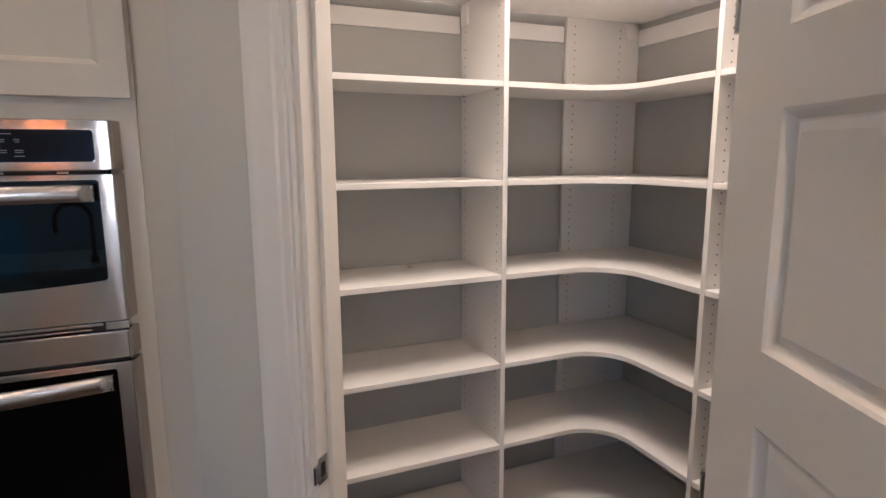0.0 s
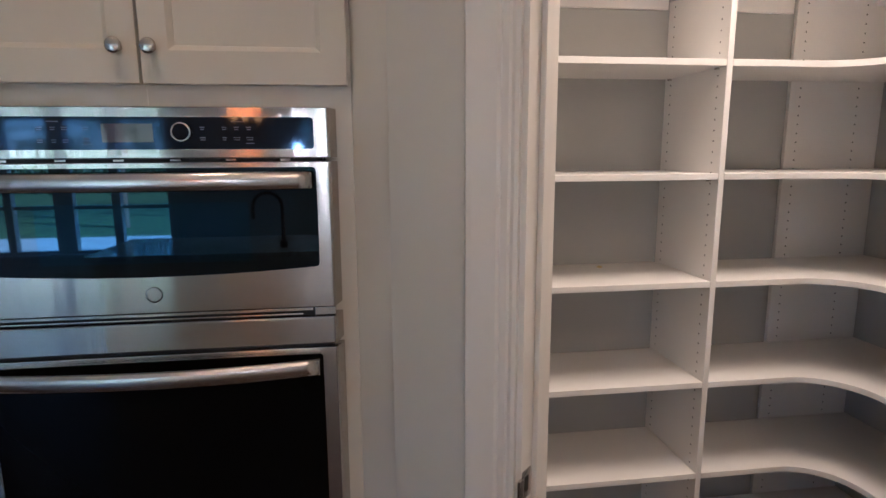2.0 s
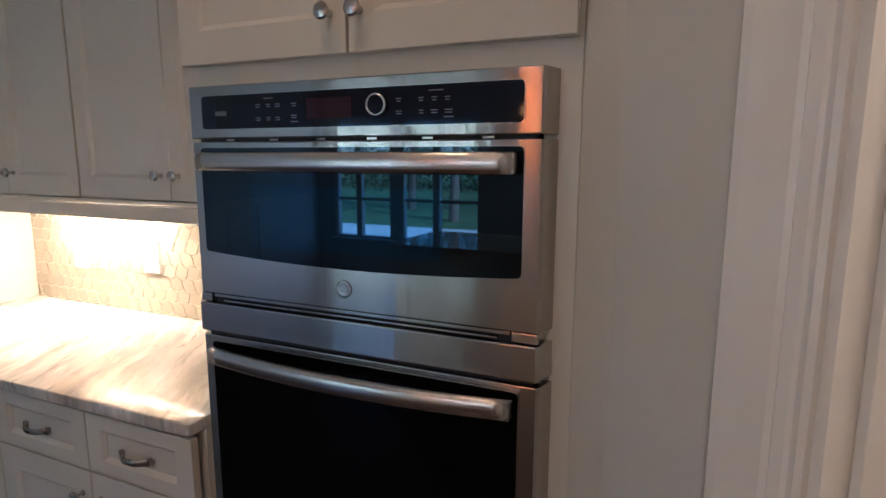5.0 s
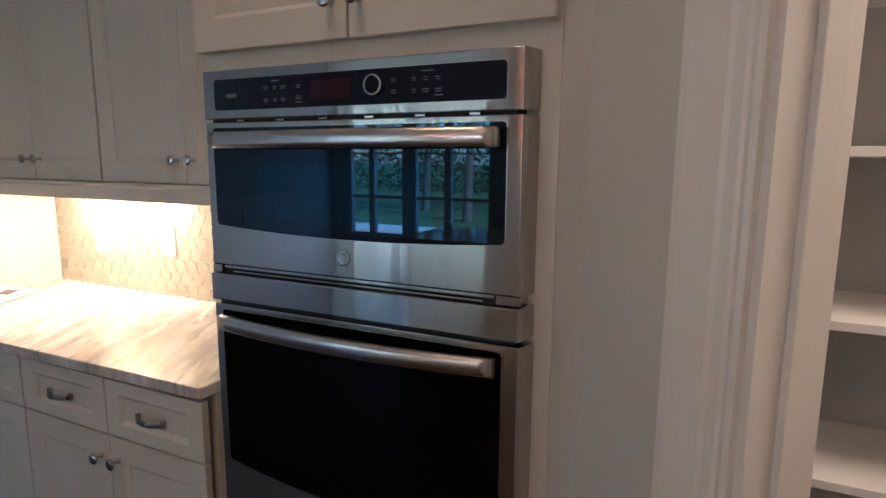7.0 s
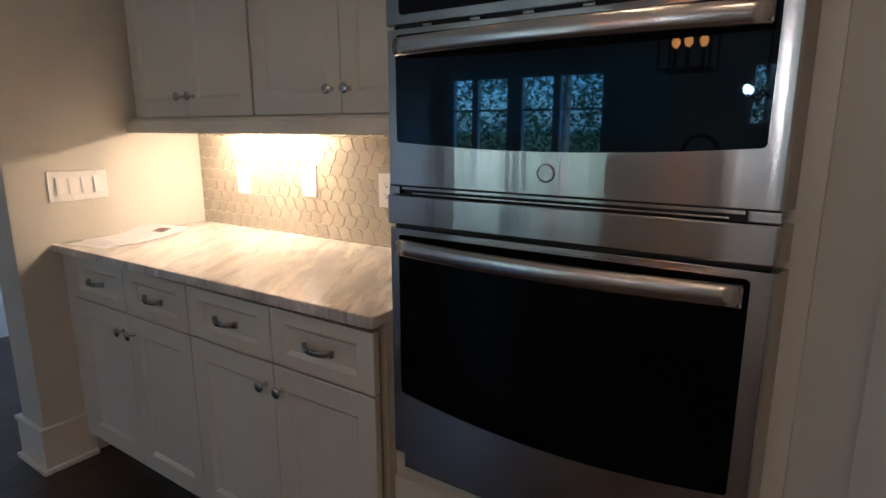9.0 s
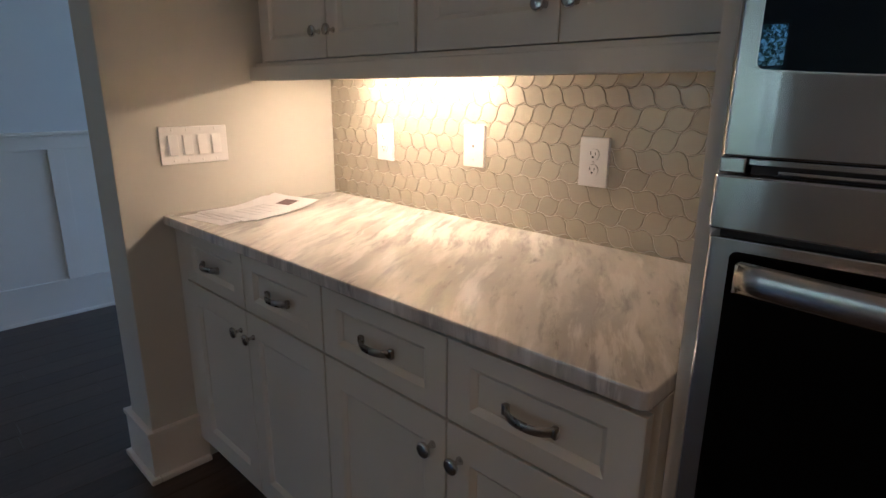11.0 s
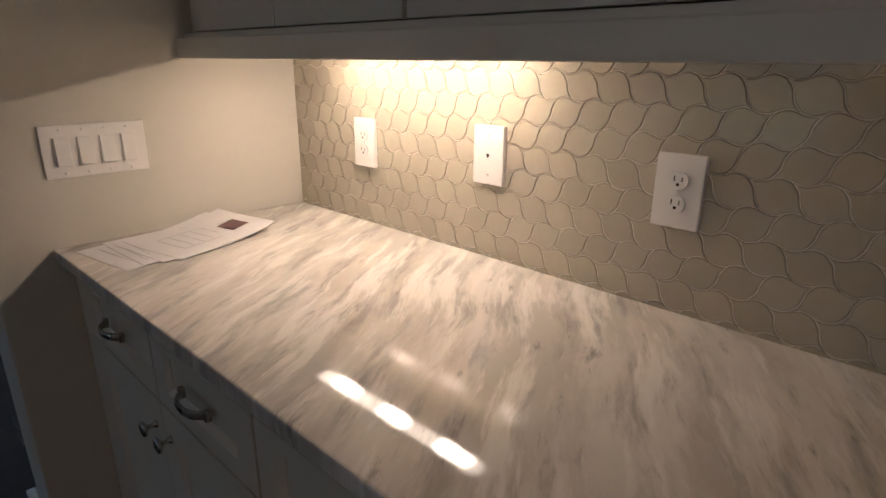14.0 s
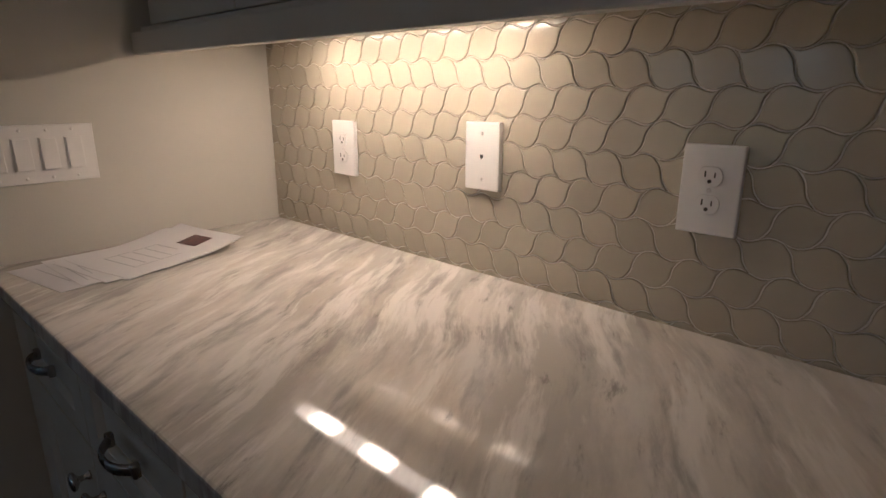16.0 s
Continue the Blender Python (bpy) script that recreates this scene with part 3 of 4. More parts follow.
# ---- tall oven cabinet ----
TL, TR, TY = -0.692, 0.156, 1.452
tall = thing("oven_cabinet", (-0.27, 1.74, 0), "cream painted tall cabinet holding a stainless double oven", "cabinet")
OX0, OX1 = -0.645, 0.095
part("side_panel", cube(TL, TL + 0.02, TY, 2.029, 0.0, 2.45, 0.001), CAB, tall)
part("side_panel", cube(TR - 0.02, TR, TY + 0.02, 2.029, 0.0, 2.45, 0.001), CAB, tall)
ff = cube(TL + 0.0205, OX0, TY, TY + 0.02, 0.10, 2.45)
cube(OX1, TR - 0.0003, TY, TY + 0.0195, 0.10, 2.45, bm=ff)
cube(OX0, OX1, TY, TY + 0.02, 1.663, 2.45, bm=ff)
cube(OX0, OX1, TY, TY + 0.02, 0.10, 0.571, bm=ff)
part("face_frame", ff, CAB, tall)
part("seam_bead", cube(-0.2765, -0.2735, TY - 0.002, TY - 0.0002, 1.668, 1.718), CAB, tall)
part("filler_panel", prism([(TR + 0.0005, TY), diag(-0.786, 1.130), diag(-0.786, 1.150), (TR + 0.0005, TY + 0.03)], 0.0, 2.45), CAB, tall, "cream painted angled filler strip")
part("toe_kick", cube(TL + 0.0205, TR - 0.0205, TY + 0.05, TY + 0.065, 0.0, 0.0995), CAB, tall)
part("shelf_board", cube(TL + 0.021, TR - 0.021, TY + 0.021, 2.025, 0.486, 0.504), CAB, tall)
part("cornice", cube(TL - 0.01, TR + 0.01, TY - 0.03, 2.029, 2.451, 2.52, 0.004), CAB, tall)
for x0, x1, kx in ((TL - 0.008, -0.2785, -0.314), (-0.2725, 0.149, -0.248)):
    d_ = shaker(x0, x1, 1.716, 2.40, 1.427, "door", tall)
    knob(kx, 1.427, 1.788, d_)
d_ = shaker(TL + 0.012, TR - 0.018, 0.13, 0.475, 1.427, "drawer_front", tall)
pull(-0.27, 1.427, 0.433, d_)

# ---- double oven ----
oven = thing("double_oven", (-0.275, 1.7, 0.506), "stainless steel built-in double wall oven with black glass doors", "oven")
EX0, EX1, EY = -0.655, 0.104, 1.402
part("housing", cube(OX0 + 0.004, OX1 - 0.004, TY + 0.022, 2.0, 0.5055, 1.659), DARK, oven, "dark oven housing")


def rounded(x0, x1, z0, z1, r, sag=0.0, seg=6):
    pts = []
    for cx, cz, a0 in ((x1 - r, z1 - r, 0), (x0 + r, z1 - r, 90), (x0 + r, z0 + r, 180)):
        for i in range(seg + 1):
            a = radians(a0 + 90 * i / seg)
            pts.append((cx + r * math.cos(a), cz + r * math.sin(a)))
    if sag:
        for i in range(1, 16):
            u = i / 16
            pts.append((x0 + r + (x1 - x0 - 2 * r) * u, z0 - sag * (1 - (2 * u - 1) ** 2)))
    for i in range(seg + 1):
        a = radians(270 + 90 * i / seg)
        pts.append((x1 - r + r * math.cos(a), z0 + r + r * math.sin(a)))
    return pts


def flared(x0, x1, z0, z1, y=None, bev=0.003):
    """A steel front whose sides spread a little towards the cabinet."""
    y = EY if y is None else y
    return prism([(x0, y), (x1, y), (x1 + 0.004, y + 0.006), (x1 + 0.017, TY - 0.001), (x0 - 0.010, TY - 0.001), (x0 - 0.004, y + 0.006)], z0, z1, bev)


ctl = part("control_panel", flared(EX0, EX1, 1.561, 1.668, bev=0.0025), STEEL, oven, "brushed stainless control panel surround")
part("bezel", prism(rounded(-0.6215, 0.0755, 1.5785, 1.6485, 0.009), EY - 0.0015, EY + 0.002, axis="y"), NICKEL, ctl, "thin bright metal bezel")
part("control_glass", prism(rounded(-0.620, 0.074, 1.580, 1.647, 0.008), EY - 0.0022, EY + 0.001, axis="y"), CTRLGLASS, ctl, "black glass control panel")
part("display", cube(-0.352, -0.252, EY - 0.0030, EY - 0.0023, 1.595, 1.633), DISPLAY, ctl, "dim reddish display")
dialp = [(0.0195, 0.0), (0.0195, 0.010), (0.0185, 0.0115), (0.0165, 0.0115), (0.0160, 0.010)]
part("dial_ring", lathe([(0.0205, 0), (0.0205, 0.012), (0.0195, 0.0145), (0.017, 0.0147), (0.0165, 0.0130), (0.002, 0.0128)], (-0.194, EY - 0.0022, 1.6155), (0, -1, 0), 40), NICKEL, ctl, "round dial with a bright ring", True)
part("dial_face", cyl((-0.194, EY - 0.0150, 1.6155), (-0.194, EY - 0.0158, 1.6155), 0.0158, seg=36), CTRLGLASS, ctl, "black dial face")
marks = bmesh.new()
for gx, gz, gw in ((-0.470, 1.6255, 0.012), (-0.4445, 1.6255, 0.010), (-0.422, 1.6255, 0.013), (-0.382, 1.6255, 0.012), (-0.470, 1.600, 0.012), (-0.4445, 1.600, 0.010), (-0.422, 1.600, 0.012), (-0.382, 1.603, 0.014), (-0.154, 1.6255, 0.010), (-0.154, 1.604, 0.012), (-0.110, 1.6255, 0.010), (-0.085, 1.6255, 0.010), (-0.060, 1.6255, 0.010), (-0.110, 1.604, 0.009), (-0.085, 1.604, 0.014), (-0.058, 1.604, 0.015)):
    for k in range(2):
        cube(gx - gw / 2 + 0.001 * k, gx + gw / 2 - 0.001 * k, EY - 0.0027, EY - 0.0023, gz - 0.0045 * k - 0.0006, gz - 0.0045 * k + 0.0008, bm=marks)
cube(-0.382 - 0.009, -0.382 + 0.009, EY - 0.0027, EY - 0.0023, 1.5905, 1.592, bm=marks)
cube(-0.455, -0.432, EY - 0.0027, EY - 0.0023, 1.6365, 1.638, bm=marks)
cube(-0.095, -0.068, EY - 0.0027, EY - 0.0023, 1.6365, 1.638, bm=marks)
cube(-0.058 - 0.009, -0.058 + 0.009, EY - 0.0027, EY - 0.0023, 1.5915, 1.593, bm=marks)
part("button_print", marks, PRINT, ctl, "small grey button markings")["kind"] = "stuff"
part("name_plate", cube(-0.583, -0.553, EY - 0.0027, EY - 0.0023, 1.6065, 1.6155), material("dim_print", (0.12, 0.12, 0.12), 0.5), ctl, "small dim name bar")
part("vent_gap", cube(EX0 + 0.012, EX1 - 0.014, EY + 0.012, TY - 0.001, 1.5545, 1.5605), DARK, oven, "dark vent gap")
for k in range(6):
    xx = EX0 + 0.09 + 0.113 * k
    part("vent_clip", cube(xx, xx + 0.022, EY + 0.006, EY + 0.0115, 1.5550, 1.5600, 0.0005), STEEL, oven)
mwd = part("microwave_door", flared(EX0 + 0.002, EX1, 1.227, 1.5535, bev=0.002), STEEL, oven, "brushed stainless upper oven door")
part("bezel", prism(rounded(-0.6325, 0.0775, 1.3195, 1.5435, 0.010, 0.013), EY - 0.0012, EY + 0.002, axis="y"), NICKEL, mwd, "thin bright metal bezel")
part("glass", prism(rounded(-0.631, 0.076, 1.321, 1.542, 0.009, 0.013), EY - 0.0020, EY + 0.001, axis="y"), BLACKGLASS, mwd, "dark reflective oven window")
part("inner_window", prism(rounded(-0.500, -0.070, 1.339, 1.468, 0.006), EY - 0.0026, EY - 0.0021, axis="y"), INNERGLASS, mwd, "blue-black inner oven window")
part("badge", lathe([(0.0175, 0), (0.0175, 0.002), (0.016, 0.003), (0.012, 0.0022), (0.002, 0.0030)], (-0.280, EY, 1.269), (0, -1, 0), 32), STEEL, mwd, "round metal badge", True)
tr = cube(EX0 + 0.030, EX1 - 0.045, EY + 0.012, TY - 0.001, 1.2065, 1.2255)
part("slot_backing", tr, DARK, oven, "dark slot between the ovens")
part("slot_trim", cube(EX0 + 0.028, EX1 - 0.048, EY + 0.006, EY + 0.0115, 1.2175, 1.2245, 0.001), STEEL, oven)
part("slot_trim", cube(EX0 + 0.060, EX1 - 0.070, EY + 0.003, EY + 0.0115, 1.2095, 1.2135, 0.001), STEEL, oven)
part("end_bracket", cube(EX1 - 0.044, EX1 + 0.003, EY + 0.001, TY - 0.001, 1.2075, 1.2260, 0.002), STEEL, oven, "bright steel corner bracket")
part("end_bracket", cube(EX0 - 0.002, EX0 + 0.027, EY + 0.001, TY - 0.001, 1.2075, 1.2260, 0.002), STEEL, oven, "steel corner bracket")
part("middle_trim", flared(EX0 - 0.001, EX1 + 0.001, 1.1410, 1.2060, EY - 0.006, 0.003), STEEL, oven, "brushed stainless middle bar")
part("door_gap", cube(EX0 + 0.006, EX1 - 0.006, EY + 0.012, TY - 0.001, 1.1315, 1.14050), DARK, oven, "dark gap above the lower door")
ovd = part("lower_door", flared(EX0, EX1 + 0.002, 0.569, 1.1310, bev=0.002), STEEL, oven, "brushed stainless lower oven door")
part("bezel", prism(rounded(-0.6325, 0.0765, 0.7295, 1.1185, 0.010, 0.030), EY - 0.0012, EY + 0.002, axis="y"), NICKEL, ovd, "thin bright metal bezel")
part("glass", prism(rounded(-0.631, 0.075, 0.731, 1.117, 0.009, 0.030), EY - 0.0020, EY + 0.001, axis="y"), material("matt_black_oven_glass", (0.003, 0.003, 0.003), 0.12, vary=0.0, spec=0.09), ovd, "black lower oven glass")
part("base_trim", cube(EX0 + 0.012, EX1 - 0.010, EY + 0.020, TY - 0.001, 0.516, 0.563, 0.002), STEEL, oven, "steel base trim")
part("base_gap", cube(EX0 + 0.012, EX1 - 0.010, EY + 0.028, TY - 0.001, 0.5635, 0.5685), DARK, oven)


def oven_handle(z, parent):
    pts = []
    for i in range(25):
        u = i / 24
        pts.append((-0.612 + 0.678 * u, EY - 0.024 - 0.030 * (1 - (2 * u - 1) ** 2), z))
    sec = [(0.011 * math.cos(a), 0.019 * math.sin(a)) for a in [2 * math.pi * i / 20 for i in range(20)]]
    sec = [(math.copysign(abs(s) ** 0.8 * 0.011 ** 0.2, s), math.copysign(abs(u) ** 0.85 * 0.019 ** 0.15, u)) for s, u in sec]
    h_ = part("handle", sweep(pts, sec), HANDLE, parent, "bowed brushed steel handle bar", True)
    for x in (-0.596, 0.050):
        part("handle_post", cube(x - 0.009, x + 0.009, EY - 0.020, EY - 0.0023, z - 0.013, z + 0.013, 0.003), STEEL, h_)
    for x in (-0.6125, 0.0663):
        part("handle_cap", cube(x - 0.002, x + 0.002, EY - 0.034, EY - 0.014, z - 0.017, z + 0.017, 0.0015), NICKEL, h_, "bright end cap")


oven_handle(1.514, mwd)
oven_handle(1.093, ovd)

# ---- upper cabinets ----
UY = 1.714
UNITS_U = [(-2.263, -1.508), (-1.504, -0.694)]
for (x0, x1), lab in zip(UNITS_U, ("cream painted two-door wall cabinet beside the side wall", "cream painted two-door wall cabinet beside the oven cabinet")):
    cab = thing("wall_cabinet", ((x0 + x1) / 2, 1.88, 1.40), lab, "cabinet", "wall cabinets over the counter")
    part("carcass", cube(x0, x1, UY + 0.035, 2.029, 1.390, 2.45, 0.0006), CAB, cab)
    m_ = (x0 + x1) / 2 + (0.006 if x0 > -2 else 0)
    for a, c, kx in ((x0 + 0.003, m_ - 0.0015, m_ - 0.036), (m_ + 0.0015, x1 - 0.004, m_ + 0.036)):
        d_ = shaker(a, c, 1.393, 2.40, UY, "door", cab, 0.057, 0.066)
        knob(kx, UY, 1.467, d_)
tagged(link("cabinet_cornice", cube(-2.299, TL - 0.011, UY - 0.02, 2.028, 2.451, 2.52, 0.004), CAB), "cream painted cabinet cornice", "trim", kind="structure")
cb_ = cube(-2.299, TL - 0.0005, UY - 0.006, UY + 0.090, 1.3775, 1.3895)
rl = thing("light_rail", (-1.5, 1.71, 1.345), "cream painted light rail under the wall cabinets", "light rail")
part("rail", cube(-2.299, TL - 0.0005, UY - 0.030, UY - 0.006, 1.331, 1.377, 0.003), CAB, rl)
part("top_strip", cb_, CAB, rl)
part("filler", cube(-2.299, -2.2635, UY + 0.0205, UY + 0.04, 1.3900, 2.45), CAB, rl)

# ---- under-cabinet light ----
ucl = thing("under_cabinet_light", (-1.77, 1.90, 1.389), "slim warm under-cabinet light bar glowing over the counter", "light")
part("bar", cube(-2.085, -1.462, 1.871, 1.929, 1.379, 1.3895, 0.002), PLATE, ucl)
part("diffuser", cube(-2.075, -1.472, 1.877, 1.923, 1.3765, 1.3788), LEDBAR, ucl, "glowing warm diffuser")
for lx in (-1.964, -1.765, -1.554):
    part("led_lens", cube(lx - 0.048, lx + 0.048, 1.881, 1.919, 1.3745, 1.3762), LED, ucl, "bright warm lamp lens")

# ---- base cabinets ----
BY = 1.377
for i, (x0, x1) in enumerate(((-2.237, -1.468), (-1.466, -0.694))):
    cab = thing("base_cabinet", ((x0 + x1) / 2, 1.7, 0), "cream base cabinet, two drawers over two doors, under stone countertop", "cabinet", "base cabinets under the counter")
    part("carcass", cube(x0, x1, BY + 0.045, 2.028, 0.10, 0.8825, 0.0006), CAB, cab)
    part("toe_kick", cube(x0, x1, BY + 0.085, BY + 0.10, 0.0, 0.0995), CAB, cab)
    m_ = (-1.848, -1.070)[i]
    for a, c, kx in ((x0 + 0.002, m_ - 0.0022, m_ - 0.036), (m_ + 0.0022, x1 - 0.002, m_ + 0.036)):
        dr = shaker(a, c, 0.710, 0.873, BY, "drawer", cab, 0.055, 0.038)
        pull((a + c) / 2, BY, 0.791, dr)
        d_ = shaker(a, c, 0.107, 0.704, BY, "door", cab, 0.057, 0.066)
        knob(kx, BY, 0.637, d_)
fil = thing("cabinet_filler", (-2.28, 1.42, 0), "narrow cream painted filler beside the wall", "trim")
part("board", cube(-2.299, -2.2385, BY + 0.002, BY + 0.02, 0.10, 0.8825), CAB, fil)
part("toe_board", cube(-2.294, -2.2385, BY + 0.085, BY + 0.10, 0, 0.0995), CAB, fil)

# ---- counter ----
pts = [(-2.299, wall_y(-2.30) - 0.001), (-2.299, 1.346), (TL - 0.014, 1.371), (TL - 0.005, 1.375), (TL - 0.002, 1.384), (TL - 0.002, wall_y(TL) - 0.001)]
ctr = prism(pts, 0.8835, 0.914, 0.004)
tagged(link("countertop", ctr, STONE, False), "polished white and grey veined stone countertop on the base cabinets", "countertop")


# ---- wall plates ----
def screw(x, y, z, parent, way=(0, -1, 0)):
    part("screw", lathe([(0.0032, 0), (0.0032, 0.0008), (0.0015, 0.0016)], (x, y, z), way, 10), PLATE, parent, "", True)


def on_wall(ob, x):
    """Lays a plate built at y = 2 with its parts on the tiles."""
    ob.location = (x, wall_y(x) - 0.0005, ob.location.z)


def plate(x, z, label):
    t_ = thing("outlet_plate", (x, 2.012, z), label, "outlet", "plates on the backsplash")
    part("cover", cube(x - 0.0405, x + 0.0405, 2.0, 2.0125, z - 0.0625, z + 0.0625, 0.003), PLATE, t_)
    return t_


for x, tone in ((-1.9775, "white duplex outlet on lit leaf tiles near the side wall"), (-1.159, "white duplex outlet on leaf tiles towards the oven cabinet")):
    p_ = plate(x, 1.1280, tone)
    screw(x, 2.0, 1.1280, p_)
    for z in (1.1280 + 0.0195, 1.1280 - 0.0195):
        o_ = [(x + 0.0165 * math.cos(2 * math.pi * i / 28), z + max(-0.0135, min(0.0135, 0.0165 * math.sin(2 * math.pi * i / 28)))) for i in range(28)]
        s_ = part("socket", prism(o_, 1.9968, 2.0, 0.0009, "y"), PLATE, p_, "white socket face")
        sl = cube(x - 0.0075, x - 0.0055, 1.9962, 1.9967, z - 0.001, z + 0.0075)
        cube(x + 0.0055, x + 0.0072, 1.9962, 1.9967, z - 0.001, z + 0.006, bm=sl)
        cyl((x, 1.9967, z - 0.0065), (x, 1.9962, z - 0.0065), 0.0028, seg=12, bm=sl)
        part("slots", sl, HOLE, s_, "dark plug slots")
    on_wall(p_, x)
p_ = plate(-1.5635, 1.1420, "white phone jack plate on the leaf tile backsplash")
for z in (1.1420 - 0.042, 1.1420 + 0.042):
    screw(-1.5635, 2.0, z, p_)
part("jack", prism([(-1.5670, 1.1455), (-1.5600, 1.1455), (-1.5600, 1.1405), (-1.5635, 1.1370), (-1.5670, 1.1405)], 1.9990, 1.9996, axis="y"), HOLE, p_, "small dark jack opening")
on_wall(p_, -1.5635)

swp = thing("switch_plate", (X_L, 1.471, 1.1305), "white four-gang rocker switch plate on the greige side wall", "switch")
part("cover", cube(X_L + 0.0005, X_L + 0.006, 1.362, 1.580, 1.0715, 1.1895, 0.002), PLATE, swp)
for k in range(4):
    yc = 1.471 + (k - 1.5) * 0.0460
    part("frame", cube(X_L + 0.0062, X_L + 0.0075, yc - 0.0168, yc + 0.0168, 1.1305 - 0.0335, 1.1305 + 0.0335, 0.0004), PLATE, swp)
    rk = cube(0, 0.005, -0.0145, 0.0145, -0.031, 0.031, 0.001)
    rk.transform(Matrix.Translation((X_L + 0.0078, yc, 1.1305)) @ Matrix.Rotation(radians(-5), 4, "Y"))
    part("rocker", rk, PLATE, swp, "white rocker switch")
    for z in (1.1305 - 0.048, 1.1305 + 0.048):
        screw(X_L + 0.006, yc, z, swp, (1, 0, 0))

# ---- papers on the counter ----


def lift(x, y, curl):
    """How high a curled sheet stands at a place on it."""
    return curl * (max(0.0, y / 0.277 + 0.1) ** 2 + 0.4 * max(0.0, -x / 0.214) ** 2)


def sheet(x, y, z, turn_, label, curl=0.0):
    t_ = thing("paper_sheet", (x, y, z), label, "paper", "papers on the counter")
    w, h = 0.214, 0.277
    b_ = bmesh.new()
    bmesh.ops.create_grid(b_, x_segments=8, y_segments=10, size=0.5)
    for v in b_.verts:
        v.co.x *= w
        v.co.y *= h
        v.co.z = lift(v.co.x, v.co.y, curl)
    r = bmesh.ops.extrude_face_region(b_, geom=list(b_.faces))
    bmesh.ops.translate(b_, verts=[g for g in r["geom"] if isinstance(g, bmesh.types.BMVert)], vec=(0, 0, 0.0006))
    bmesh.ops.recalc_face_normals(b_, faces=b_.faces)
    m = Matrix.Translation((x, y, z)) @ Matrix.Rotation(radians(turn_), 4, "Z")
    b_.transform(m)
    part("sheet", b_, PAPER, t_)
    return t_, m


def text_bars(t_, m, rows, z=0.0009, curl=0.0):
    b_ = bmesh.new()
    for x0, x1, y0, y1 in rows:
        cube(x0, x1, y0, y1, z, z + 0.0002, bm=b_)
    for v in b_.verts:
        v.co.z += lift(v.co.x, v.co.y, curl)
    b_.transform(m)
    part("print", b_, INK, t_, "lines of grey print")["kind"] = "stuff"


t_, m_ = sheet(-2.160, 1.530, 0.9145, 10.7, "white printed sheet lowest in the pile on the counter")
text_bars(t_, m_, [(-0.08, 0.06, -0.10 + 0.02 * k, -0.098 + 0.02 * k) for k in range(4)])
t_, m_ = sheet(-2.154, 1.580, 0.9158, 4, "white printed sheet in the middle of the pile on the counter", 0.035)
text_bars(t_, m_, [(-0.08, 0.08, -0.12 + 0.02 * k, -0.118 + 0.02 * k) for k in range(3)], 0.001, 0.035)
sheet(-2.158, 1.612, 0.9164, 20, "white sheet askew in the middle of the pile on the counter", 0.040)
sheet(-2.150, 1.604, 0.9168, 9, "white sheet beneath the top one in the pile on the counter", 0.046)
t_, m_ = sheet(-2.150, 1.628, 0.9176, 14, "white printed sheet with small dark photo, topping the pile", 0.055)
text_bars(t_, m_, [(-0.05, 0.05 - 0.01 * (k % 2), -0.09 + 0.03 * k, -0.0875 + 0.03 * k) for k in range(5)] + [(-0.052, -0.050, -0.09, 0.03), (0.05, 0.052, -0.09, 0.03)], 0.0012, 0.055)
ph = cube(-0.015, 0.045, 0.055, 0.105, 0.0030, 0.0034)
for v in ph.verts:
    v.co.z += lift(v.co.x, v.co.y, 0.055)
ph.transform(m_)
part("photo", ph, PHOTO, t_, "small dark reddish photo")

# ---- kitchen lamps out of direct view ----
for cx, cy in CANS:
    cl = thing("recessed_light", (cx, cy, CEIL), "white recessed ceiling light", "ceiling light", "recessed lights")
    part("trim_ring", lathe([(0.085, 0), (0.085, 0.004), (0.066, 0.006), (0.064, 0.001)], (cx, cy, CEIL), (0, 0, -1)), TRIM, cl)
# Assumed fixture, never in view, made wide enough for the pantry fill.
cl = thing("assumed_pantry_light", (1.25, 1.25, CEIL), "assumed flush white pantry ceiling light, out of view", "ceiling light")
part("base", cyl((1.25, 1.25, CEIL), (1.25, 1.25, CEIL - 0.03), 0.36), TRIM, cl)

PX, PY, PZ = -0.52, -0.95, 1.79
pen = thing("lantern_pendant", (PX, PY, CEIL), "dark bronze lantern pendant with three glowing warm bulbs", "pendant light")
pf = cyl((PX, PY, PZ + 0.30), (PX, PY, CEIL - 0.001), 0.006, seg=8)
cyl((PX, PY, CEIL - 0.025), (PX, PY, CEIL - 0.001), 0.06, bm=pf)
part("rod", pf, BRONZE, pen)
pf = cube(PX - 0.13, PX + 0.13, PY - 0.13, PY + 0.13, PZ - 0.15, PZ - 0.14)
for sx in (-1, 1):
    for sy in (-1, 1):
        cube(PX + sx * 0.124 - 0.006, PX + sx * 0.124 + 0.006, PY + sy * 0.124 - 0.006, PY + sy * 0.124 + 0.006, PZ - 0.14, PZ + 0.21, bm=pf)
cube(PX - 0.13, PX + 0.13, PY - 0.13, PY + 0.13, PZ + 0.2105, PZ + 0.222, bm=pf)
part("frame", pf, BRONZE, pen)
for i in range(3):
    bx, by = PX - 0.07 + 0.07 * i, PY + 0.03 * (i % 2)
    part("candle", cyl((bx, by, PZ - 0.139), (bx, by, PZ - 0.03), 0.011, seg=12), BRONZE, pen)
    part("bulb", lathe([(0.008, 0), (0.020, 0.018), (0.022, 0.035), (0.012, 0.055), (0.003, 0.065)], (bx, by, PZ - 0.029), (0, 0, 1), 16), BULB, pen, "warm glowing bulb", True)

